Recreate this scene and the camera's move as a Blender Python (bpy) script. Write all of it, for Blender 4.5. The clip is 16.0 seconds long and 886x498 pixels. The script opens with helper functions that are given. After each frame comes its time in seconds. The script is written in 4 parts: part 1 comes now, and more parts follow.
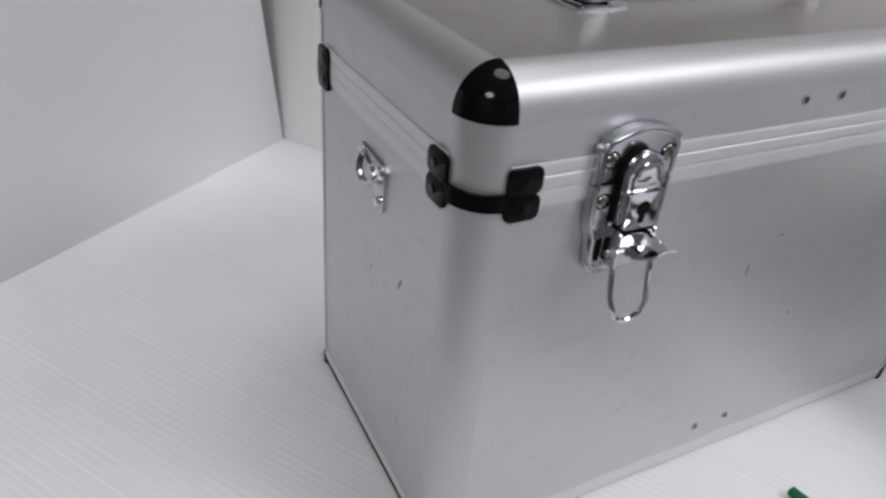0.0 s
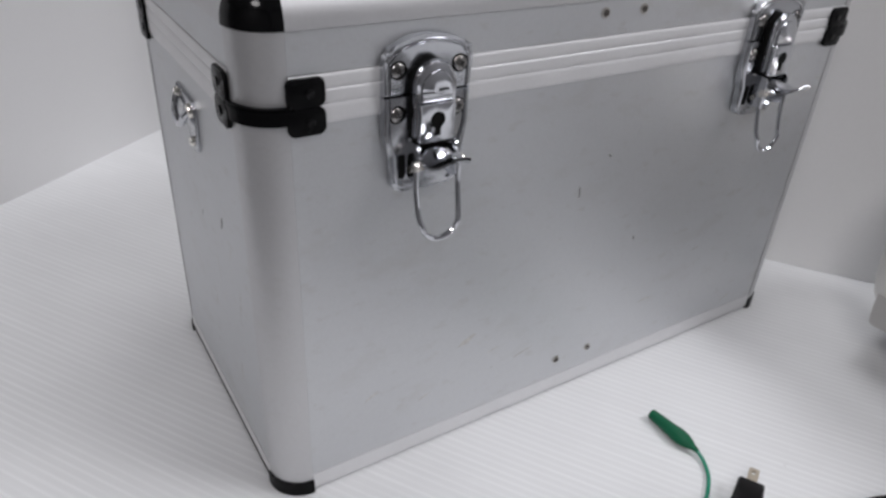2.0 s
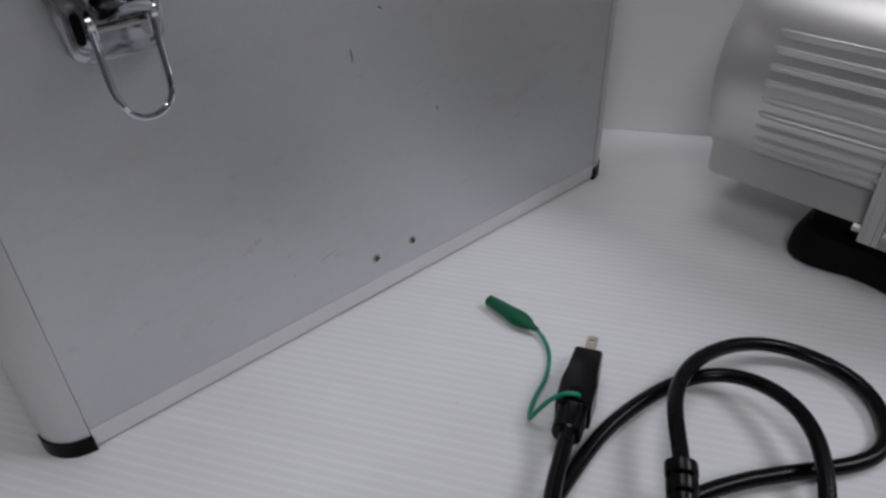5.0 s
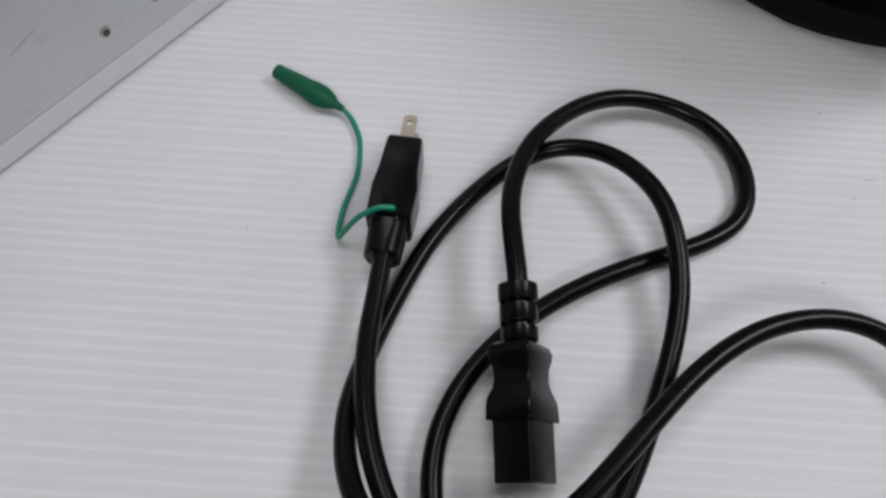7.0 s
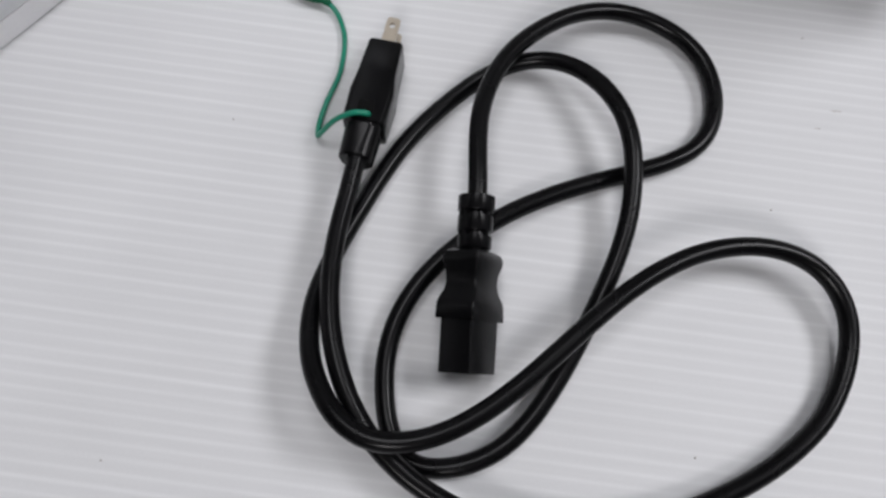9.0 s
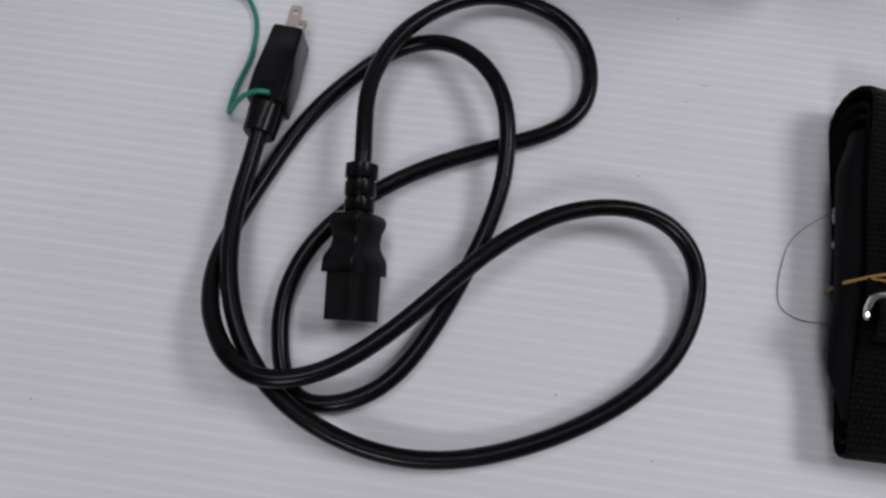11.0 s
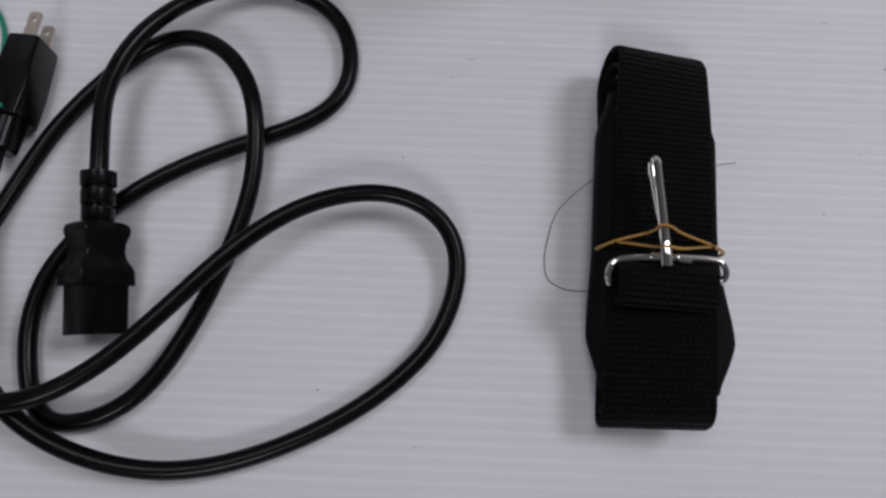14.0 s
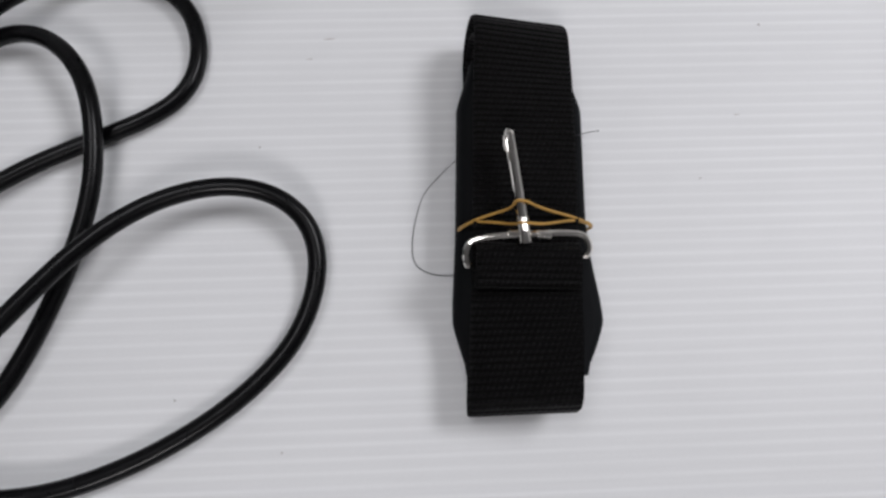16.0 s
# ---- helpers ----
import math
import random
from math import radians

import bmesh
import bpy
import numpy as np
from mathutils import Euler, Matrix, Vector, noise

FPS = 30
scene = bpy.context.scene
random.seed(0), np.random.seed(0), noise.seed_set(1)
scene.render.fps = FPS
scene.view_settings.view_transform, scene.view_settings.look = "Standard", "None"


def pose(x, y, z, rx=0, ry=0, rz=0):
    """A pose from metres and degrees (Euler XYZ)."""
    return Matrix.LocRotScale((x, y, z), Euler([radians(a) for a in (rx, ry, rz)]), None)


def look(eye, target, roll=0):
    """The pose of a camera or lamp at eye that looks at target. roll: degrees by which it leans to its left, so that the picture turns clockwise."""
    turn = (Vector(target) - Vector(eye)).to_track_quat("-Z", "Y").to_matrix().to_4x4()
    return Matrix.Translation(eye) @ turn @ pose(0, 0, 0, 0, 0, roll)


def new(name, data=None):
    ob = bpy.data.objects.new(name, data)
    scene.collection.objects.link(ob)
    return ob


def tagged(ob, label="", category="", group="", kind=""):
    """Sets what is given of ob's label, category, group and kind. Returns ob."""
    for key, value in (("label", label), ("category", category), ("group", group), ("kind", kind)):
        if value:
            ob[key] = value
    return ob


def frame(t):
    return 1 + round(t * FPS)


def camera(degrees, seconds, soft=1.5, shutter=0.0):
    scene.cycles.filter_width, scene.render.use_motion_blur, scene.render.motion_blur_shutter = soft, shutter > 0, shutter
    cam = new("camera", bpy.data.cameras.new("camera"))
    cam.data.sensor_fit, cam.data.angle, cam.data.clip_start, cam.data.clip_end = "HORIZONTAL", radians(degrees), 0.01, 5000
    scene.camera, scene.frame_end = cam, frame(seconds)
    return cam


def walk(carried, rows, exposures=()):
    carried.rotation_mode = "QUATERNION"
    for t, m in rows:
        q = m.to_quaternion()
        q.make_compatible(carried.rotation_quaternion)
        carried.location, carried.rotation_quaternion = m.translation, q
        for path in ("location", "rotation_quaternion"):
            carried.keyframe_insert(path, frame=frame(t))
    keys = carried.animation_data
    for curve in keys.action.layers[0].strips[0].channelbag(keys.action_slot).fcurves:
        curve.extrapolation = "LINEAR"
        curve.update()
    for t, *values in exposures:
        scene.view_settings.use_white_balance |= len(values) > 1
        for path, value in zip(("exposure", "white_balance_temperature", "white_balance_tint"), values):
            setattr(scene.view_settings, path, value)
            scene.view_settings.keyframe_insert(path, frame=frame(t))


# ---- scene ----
cam = camera(63.8, 16.0, 2.7)
PATH = [
    (0, (-0.1414, -0.2319, 0.3935), (0.694, 1.246, -0.664), 5.14),
    (0.5, (-0.1291, -0.2516, 0.3887), (0.733, 1.226, -0.648), 4.36),
    (1, (-0.1083, -0.2668, 0.3854), (0.792, 1.190, -0.647), 3.82),
    (1.5, (-0.1003, -0.2787, 0.3845), (0.830, 1.159, -0.649), 3.37),
    (2, (-0.0845, -0.2868, 0.3624), (0.858, 1.137, -0.678), 3.38),
    (2.5, (-0.0665, -0.2944, 0.3405), (0.883, 1.122, -0.705), 3.01),
    (3, (-0.0469, -0.2913, 0.3308), (0.899, 1.114, -0.733), 1.99),
    (3.2, (-0.0423, -0.2923, 0.3261), (0.905, 1.113, -0.738), 1.58),
    (5.3, (0.003, -0.317, 0.289), (1.091, 0.88, -0.886), -1.7),
    (5.5, (0.005, -0.321, 0.279), (1.112, 0.848, -0.908), -1.7),
    (6, (0.014, -0.315, 0.265), (1.146, 0.699, -1.035), -1.4),
    (6.5, (0.048, -0.281, 0.24), (1.136, 0.53, -1.229), 1.7),
    (7, (0.099, -0.265, 0.27), (0.914, 0.278, -1.474), 3.2),
    (7.5, (0.1013, -0.2698, 0.2928), (0.773, 0.141, -1.546), 6.53),
    (8, (0.1128, -0.2542, 0.2876), (0.733, 0.107, -1.579), 8.74),
    (8.5, (0.1155, -0.2554, 0.2884), (0.679, 0.097, -1.598), 8.02),
    (9, (0.1176, -0.2764, 0.2990), (0.629, 0.078, -1.602), 6.21),
    (11.5, (0.1484, -0.3471, 0.3330), (0.608, -0.003, -1.583), 3.43),
    (12, (0.1620, -0.3655, 0.3302), (0.634, -0.044, -1.587), 5.22),
    (12.5, (0.1722, -0.3818, 0.3250), (0.653, -0.065, -1.590), 5.03),
    (13, (0.1824, -0.3970, 0.3250), (0.665, -0.087, -1.591), 4.38),
    (13.5, (0.1936, -0.4046, 0.3260), (0.672, -0.108, -1.593), 4.15),
    (14, (0.2048, -0.4154, 0.3247), (0.675, -0.114, -1.596), 2.52),
    (14.5, (0.2156, -0.4258, 0.3190), (0.690, -0.148, -1.604), 3.75),
    (15, (0.2252, -0.4355, 0.3137), (0.693, -0.175, -1.613), 3.86),
    (15.5, (0.2305, -0.4451, 0.3120), (0.703, -0.212, -1.617), 5.62),
    (16, (0.2356, -0.4549, 0.3093), (0.720, -0.234, -1.619), 6.39),
]
walk(cam, [(t, look(eye, target, roll)) for t, eye, target, roll in PATH], [(0, 0.08, 6440, 8), (1, 0.10, 6440, 8), (2, 0.06, 6440, 8), (3.0, -0.04, 6440, 8), (3.2, -0.07, 6440, 8), (4.2, -0.3, 6345, 10.5), (5.3, -0.66, 6288, 9.5), (5.5, -0.66, 6288, 9.5), (6.0, -0.58, 6288, 9.5), (6.5, -0.36, 6345, 8), (7.0, -0.27, 6440, 8), (7.5, -0.15, 6440, 8), (8.5, -0.12, 6440, 8), (9.0, -0.08, 6440, 8), (10.3, -0.32, 6345, 10.5), (11.5, -0.56, 6250, 13), (12.5, -0.72, 6250, 13), (13.0, -0.76, 6250, 13), (14.0, -0.67, 6250, 13), (15.0, -0.4, 6383, 9.5), (16.0, -0.16, 6440, 8)])

# ---- world and light ----
world = bpy.data.worlds.new("room_world")
scene.world = world
world.use_nodes = True
world.node_tree.nodes["Background"].inputs[0].default_value = (0.75, 0.8, 0.9, 1)
world.node_tree.nodes["Background"].inputs[1].default_value = 0.05
scene.view_settings.exposure = 0.0


def overhead_light(x, y, power, size, colour):
    """A round area light at ceiling height, out of view."""
    lamp = bpy.data.lights.new("disk_light", "AREA")
    lamp.shape, lamp.size, lamp.energy = "DISK", size, power
    lamp.color = colour
    ob = new("disk_light", lamp)
    ob.matrix_world = pose(x, y, 1.98)
    return ob


# fill light added overhead to even out the table
overhead_light(0.38, 0.10, 10.0, 0.9, (0.985, 0.96, 1.0))
# key lamp, placed from the highlights and the strap's shadow
overhead_light(1.58, -1.36, 34, 1.0, (0.985, 0.96, 1.0))
# fill light added at the front left to lift the case's near sides
overhead_light(-1.55, -1.35, 31, 0.9, (1.0, 0.95, 0.965))

# ---- materials ----


def material(name, colour, rough=0.5, metal=0.0, grain=0.0, grain_size=300.0, stain=0.0, stain_size=12.0, bump=0.0,
             stretch=(1, 1, 1), rough_var=0.1, spec=0.5, coat=0.0):
    m = bpy.data.materials.new(name)
    m.use_nodes = True
    nt = m.node_tree
    b = nt.nodes["Principled BSDF"]
    b.inputs["Roughness"].default_value, b.inputs["Metallic"].default_value = rough, metal
    b.inputs["Specular IOR Level"].default_value = spec
    b.inputs["Coat Weight"].default_value = coat
    co = nt.nodes.new("ShaderNodeTexCoord")
    mp = nt.nodes.new("ShaderNodeMapping")
    mp.inputs["Scale"].default_value = stretch
    nt.links.new(co.outputs["Object"], mp.inputs["Vector"])
    fine = nt.nodes.new("ShaderNodeTexNoise")
    fine.inputs["Scale"].default_value, fine.inputs["Detail"].default_value = grain_size, 4
    nt.links.new(mp.outputs["Vector"], fine.inputs["Vector"])
    wide = nt.nodes.new("ShaderNodeTexNoise")
    wide.inputs["Scale"].default_value, wide.inputs["Detail"].default_value = stain_size, 6
    nt.links.new(co.outputs["Object"], wide.inputs["Vector"])

    def span(node, lo, hi):
        r = nt.nodes.new("ShaderNodeMapRange")
        r.inputs["From Min"].default_value, r.inputs["From Max"].default_value = 0.3, 0.7
        r.inputs["To Min"].default_value, r.inputs["To Max"].default_value = lo, hi
        nt.links.new(node.outputs["Fac"], r.inputs["Value"])
        return r

    a, c = span(fine, 1 - grain, 1 + grain), span(wide, 1 - stain, 1 + stain)
    mul = nt.nodes.new("ShaderNodeMath")
    mul.operation = "MULTIPLY"
    nt.links.new(a.outputs[0], mul.inputs[0])
    nt.links.new(c.outputs[0], mul.inputs[1])
    col = nt.nodes.new("ShaderNodeVectorMath")
    col.operation = "SCALE"
    col.inputs[0].default_value = colour
    nt.links.new(mul.outputs[0], col.inputs["Scale"])
    nt.links.new(col.outputs[0], b.inputs["Base Color"])
    rr = span(wide, rough * (1 - rough_var), min(1, rough * (1 + rough_var)))
    nt.links.new(rr.outputs[0], b.inputs["Roughness"])
    if bump:
        bp = nt.nodes.new("ShaderNodeBump")
        bp.inputs["Strength"].default_value, bp.inputs["Distance"].default_value = bump, 0.0005
        nt.links.new(fine.outputs["Fac"], bp.inputs["Height"])
        nt.links.new(bp.outputs[0], b.inputs["Normal"])
    return m


M_BOARD = material("white_corrugated_plastic", (0.80, 0.81, 0.82), 0.5, 0, 0.015, 900, 0.03, 6, 0.05)
M_WALL = material("white_panel", (0.80, 0.80, 0.80), 0.45, 0, 0.01, 400, 0.02, 3, 0.05)
# White panel toned down: the weaker light on the side panel is in this colour.
M_WALL_DIM = material("white_panel_dim", (0.745, 0.745, 0.75), 0.5, 0, 0.01, 400, 0.03, 3, 0.05)
M_ROOM = material("room_paint", (0.24, 0.24, 0.245), 0.8, 0, 0.02, 80, 0.04, 2, 0.1)
# Paler paint for one unseen wall that bounces light onto case front and pump.
M_BOUNCE = material("bounce_wall_paint", (0.40, 0.40, 0.41), 0.8, 0, 0.02, 80, 0.04, 2, 0.1)
M_FLOOR = material("dark_floor", (0.22, 0.22, 0.225), 0.6, 0, 0.05, 60, 0.1, 3, 0.1)
M_CEIL = material("ceiling_paint", (0.60, 0.60, 0.60), 0.8, 0, 0.02, 80, 0.03, 2, 0.1)
M_GREY = material("grey_room_wall", (0.30, 0.30, 0.30), 0.8, 0, 0.02, 80, 0.04, 2, 0.1)
M_PANEL = material("silver_laminate", (0.635, 0.645, 0.66), 0.45, 0.84, 0.02, 700, 0.03, 9, 0.04, rough_var=0.08)
M_TOP = material("worn_silver_top", (0.54, 0.53, 0.505), 0.36, 0.75, 0.03, 500, 0.06, 14, 0.05)
M_RAIL = material("anodised_aluminium", (0.63, 0.63, 0.64), 0.50, 0.80, 0.015, 500, 0.02, 15, 0.02, rough_var=0.04)
# The same aluminium made paler: light caught by the rails is in the colour.
M_RAIL_LIT = material("lit_anodised_band", (0.77, 0.77, 0.78), 0.52, 0.50, 0.015, 500, 0.03, 25, 0.02, rough_var=0.04)
M_CHROME = material("chrome", (0.61, 0.62, 0.65), 0.11, 1.0, 0.01, 500, 0.04, 40)
M_PLATED = material("chromed_plate", (0.50, 0.51, 0.535), 0.2, 1.0, 0.01, 500, 0.05, 40)
M_STEEL = material("bolt_steel", (0.50, 0.48, 0.45), 0.28, 1.0, 0.03, 500, 0.10, 80)
M_BLACK = material("glossy_black_plastic", (0.004, 0.004, 0.0045), 0.10, 0, 0.02, 300, 0.02, 20, spec=0.2)
M_BLACKM = material("satin_black_plastic", (0.004, 0.004, 0.0045), 0.27, 0, 0.05, 800, 0.05, 30, 0.03, spec=0.08)
# Near-black fill: the shade inside holes, slots and gaps is in the colour.
M_DARK = material("dark_recess", (0.006, 0.006, 0.006), 0.8, spec=0.1)
M_MOULD = material("black_moulded_vinyl", (0.003, 0.003, 0.0035), 0.25, 0, 0.05, 800, 0.05, 30, 0.04, spec=0.2)
M_RUBBER = material("black_rubber", (0.004, 0.004, 0.0045), 0.55, 0, 0.08, 500, 0.1, 25, 0.1, spec=0.1)
M_CORD = material("black_cord_sheath", (0.0025, 0.0025, 0.003), 0.27, 0, 0.04, 500, 0.05, 30, 0.05, spec=0.19)
M_GREEN = material("green_vinyl", (0.004, 0.105, 0.048), 0.42, 0, 0.03, 400, 0.06, 60, 0.05, spec=0.25)
M_GWIRE = material("green_wire_sheath", (0.004, 0.25, 0.15), 0.35, 0, 0.03, 400, 0.05, 60)
M_BRASS = material("nickel_blade", (0.52, 0.46, 0.37), 0.35, 0.6, 0.03, 500, 0.05, 90)
M_MOTOR = material("silver_paint", (0.64, 0.63, 0.615), 0.34, 0.65, 0.02, 900, 0.03, 12, 0.05)
# Chrome heads darkened: the dark surroundings they mirror are in the base colour.
M_SCREW_DARK = material("chrome_screw_darkened", (0.30, 0.29, 0.285), 0.16, 1.0, 0.03, 500, 0.15, 90)
M_ALU = material("cast_aluminium", (0.52, 0.51, 0.50), 0.42, 0.6, 0.06, 600, 0.05, 25, 0.15)
M_HOUSING = material("grey_hammered_paint", (0.40, 0.40, 0.405), 0.45, 0.5, 0.05, 600, 0.05, 25, 0.1)
# M_ALU's casting again, darkened: shade between fins and under the housing is in its colour.
M_SHADED_ALU = material("shaded_casting", (0.34, 0.33, 0.32), 0.5, 0.6, 0.06, 600, 0.06, 25, 0.15)
M_PLATE = material("pale_grey_plastic", (0.42, 0.41, 0.40), 0.5, 0, 0.02, 600, 0.04, 30)
M_HOLE = material("dull_socket", (0.07, 0.06, 0.055), 0.5, 0.3, 0.1, 900, 0.1, 200)
M_SCUFF = material("grey_scuff", (0.22, 0.22, 0.215), 0.65, 0.2, 0.2, 900, 0.2, 200)
M_SMEAR = material("brown_smear", (0.575, 0.565, 0.545), 0.52, 0.7, 0.15, 500, 0.15, 90)
M_SPECK = material("dirt_speck", (0.24, 0.21, 0.19), 0.8, 0, 0.2, 900, 0.2, 200)
M_FAINT = material("faint_rub_mark", (0.58, 0.57, 0.565), 0.7, 0, 0.2, 900, 0.2, 300)
M_BAND = material("amber_rubber_band", (0.50, 0.29, 0.07), 0.4, 0, 0.03, 900, 0.08, 120)
M_NICKEL = material("nickel_plate", (0.93, 0.90, 0.84), 0.1, 1.0, 0.02, 500, 0.06, 60)
M_PAD = material("smooth_black_pad", (0.006, 0.0065, 0.0075), 0.6, 0, 0.05, 600, 0.08, 30, 0.08, spec=0.08)
M_THREAD = material("dark_thread", (0.04, 0.04, 0.045), 0.8)


def webbing_material():
    """Black woven webbing: rows of ribs across the strap, each a chain of slanting stitches."""
    m = material("black_webbing", (0.0048, 0.0047, 0.0049), 0.62, 0, 0.25, 1200, 0.15, 40, 0.2, spec=0.13)
    nt = m.node_tree
    b = nt.nodes["Principled BSDF"]
    old = b.inputs["Base Color"].links[0].from_socket
    co = nt.nodes.new("ShaderNodeTexCoord")

    def wave(scale, turn, distortion):
        mp = nt.nodes.new("ShaderNodeMapping")
        mp.inputs["Scale"].default_value = (scale[0], scale[1], 1)
        mp.inputs["Rotation"].default_value = (0, 0, radians(turn))
        nt.links.new(co.outputs["UV"], mp.inputs["Vector"])
        w = nt.nodes.new("ShaderNodeTexWave")
        w.bands_direction = "X"
        w.inputs["Scale"].default_value, w.inputs["Distortion"].default_value = 1.0, distortion
        w.inputs["Detail"].default_value, w.inputs["Detail Scale"].default_value = 1.0, 3.0
        nt.links.new(mp.outputs["Vector"], w.inputs["Vector"])
        return w.outputs["Fac"]

    row, stitch = wave((1.0, 1.0), 0, 0.5), wave((0.9, 9.4), 65, 0.3)
    mul = nt.nodes.new("ShaderNodeMath")
    mul.operation = "MULTIPLY"
    nt.links.new(row, mul.inputs[0])
    nt.links.new(stitch, mul.inputs[1])
    mix = nt.nodes.new("ShaderNodeMath")
    mix.operation = "MULTIPLY_ADD"
    mix.inputs[1].default_value = 0.85
    nt.links.new(row, mix.inputs[0])
    nt.links.new(mul.outputs[0], mix.inputs[2])
    r = nt.nodes.new("ShaderNodeMapRange")
    r.inputs["From Max"].default_value = 1.8
    r.inputs["To Min"].default_value, r.inputs["To Max"].default_value = 0.25, 2.0
    nt.links.new(mix.outputs[0], r.inputs["Value"])
    sc = nt.nodes.new("ShaderNodeVectorMath")
    sc.operation = "SCALE"
    nt.links.new(old, sc.inputs[0])
    nt.links.new(r.outputs[0], sc.inputs["Scale"])
    nt.links.new(sc.outputs[0], b.inputs["Base Color"])
    bp = nt.nodes.new("ShaderNodeBump")
    bp.inputs["Strength"].default_value, bp.inputs["Distance"].default_value = 1.0, 0.0012
    nt.links.new(mix.outputs[0], bp.inputs["Height"])
    nt.links.new(bp.outputs[0], b.inputs["Normal"])
    return m


M_WEB = webbing_material()



def add_flutes(m, pitch, slant):
    """The webs inside a twin-wall sheet show as fine paler lines along x, uneven in strength, over faint blotches."""
    nt = m.node_tree
    b = nt.nodes["Principled BSDF"]
    old = b.inputs["Base Color"].links[0].from_socket
    co = nt.nodes.new("ShaderNodeTexCoord")
    turn = nt.nodes.new("ShaderNodeMapping")
    turn.inputs["Rotation"].default_value = (0, 0, radians(slant))
    nt.links.new(co.outputs["Object"], turn.inputs["Vector"])

    def noise(stretch, detail):
        mp = nt.nodes.new("ShaderNodeMapping")
        mp.inputs["Scale"].default_value = stretch
        nt.links.new(turn.outputs["Vector"], mp.inputs["Vector"])
        n = nt.nodes.new("ShaderNodeTexNoise")
        n.inputs["Scale"].default_value, n.inputs["Detail"].default_value = 1.0, detail
        nt.links.new(mp.outputs["Vector"], n.inputs["Vector"])
        return n.outputs["Fac"]

    def maths(operation, one, two, three=None):
        n = nt.nodes.new("ShaderNodeMath")
        n.operation = operation
        for i, v in enumerate((one, two, three)):
            if isinstance(v, float):
                n.inputs[i].default_value = v
            elif v is not None:
                nt.links.new(v, n.inputs[i])
        return n.outputs[0]

    w = nt.nodes.new("ShaderNodeTexWave")
    w.bands_direction = "Y"
    w.inputs["Scale"].default_value = 2 * math.pi / 20 / pitch
    w.inputs["Distortion"].default_value = 0.0
    nt.links.new(turn.outputs["Vector"], w.inputs["Vector"])
    line = maths("POWER", w.outputs["Fac"], 3.5)
    strength = maths("MULTIPLY_ADD", noise((9, 150, 1), 2), 0.19, -0.030)
    fine = maths("MULTIPLY_ADD", noise((14, 520, 1), 3), 0.07, 0.91)
    blotch = maths("MULTIPLY_ADD", noise((16, 28, 1), 4), 0.06, -0.03)
    total = maths("ADD", maths("MULTIPLY_ADD", line, strength, fine), blotch)
    sc = nt.nodes.new("ShaderNodeVectorMath")
    sc.operation = "SCALE"
    nt.links.new(old, sc.inputs[0])
    nt.links.new(total, sc.inputs["Scale"])
    nt.links.new(sc.outputs[0], b.inputs["Base Color"])


def add_dirt(m, size, low, amount, tint):
    """Soft grubby patches and faint drawn-out streaks over a surface."""
    nt = m.node_tree
    b = nt.nodes["Principled BSDF"]
    old = b.inputs["Base Color"].links[0].from_socket
    co = nt.nodes.new("ShaderNodeTexCoord")
    mp = nt.nodes.new("ShaderNodeMapping")
    mp.inputs["Rotation"].default_value = (0.0, 0.5, 0.3)
    mp.inputs["Scale"].default_value = (1.0, 1.0, 2.2)
    nt.links.new(co.outputs["Object"], mp.inputs["Vector"])
    total = None
    for scale, lo, hi in ((size, low, low + 0.16), (size * 4.5, low + 0.03, low + 0.15)):
        n = nt.nodes.new("ShaderNodeTexNoise")
        n.inputs["Scale"].default_value, n.inputs["Detail"].default_value, n.inputs["Roughness"].default_value = scale, 6, 0.6
        nt.links.new(mp.outputs["Vector"], n.inputs["Vector"])
        r = nt.nodes.new("ShaderNodeMapRange")
        r.inputs["From Min"].default_value, r.inputs["From Max"].default_value = lo, hi
        r.inputs["To Max"].default_value = amount
        nt.links.new(n.outputs["Fac"], r.inputs["Value"])
        if total is None:
            total = r.outputs[0]
        else:
            a = nt.nodes.new("ShaderNodeMath")
            a.operation = "MAXIMUM"
            nt.links.new(total, a.inputs[0])
            nt.links.new(r.outputs[0], a.inputs[1])
            total = a.outputs[0]
    mix = nt.nodes.new("ShaderNodeMix")
    mix.data_type = "RGBA"
    mix.inputs[7].default_value = (*tint, 1)
    nt.links.new(total, mix.inputs[0])
    nt.links.new(old, mix.inputs[6])
    nt.links.new(mix.outputs[2], b.inputs["Base Color"])


add_dirt(M_PANEL, 16.0, 0.55, 0.30, (0.50, 0.485, 0.46))
add_dirt(M_TOP, 20.0, 0.52, 0.40, (0.42, 0.37, 0.30))
add_dirt(M_RAIL, 30.0, 0.58, 0.25, (0.52, 0.51, 0.49))
add_flutes(M_BOARD, 0.0056, 3.0)

# ---- mesh tools ----


def part(name, bm, mat, parent=None, label="", smooth=True, sharp=35):
    """Links a bmesh as one mesh object under a thing."""
    bmesh.ops.recalc_face_normals(bm, faces=bm.faces)
    if smooth:
        lim = radians(sharp)
        for f in bm.faces:
            f.smooth = True
        for e in bm.edges:
            if len(e.link_faces) == 2 and e.calc_face_angle(0) > lim:
                e.smooth = False
    me = bpy.data.meshes.new(name)
    bm.to_mesh(me)
    bm.free()
    me.materials.append(mat)
    ob = new(name, me)
    if parent:
        ob.parent = parent
    if label:
        ob["label"] = label
    return ob


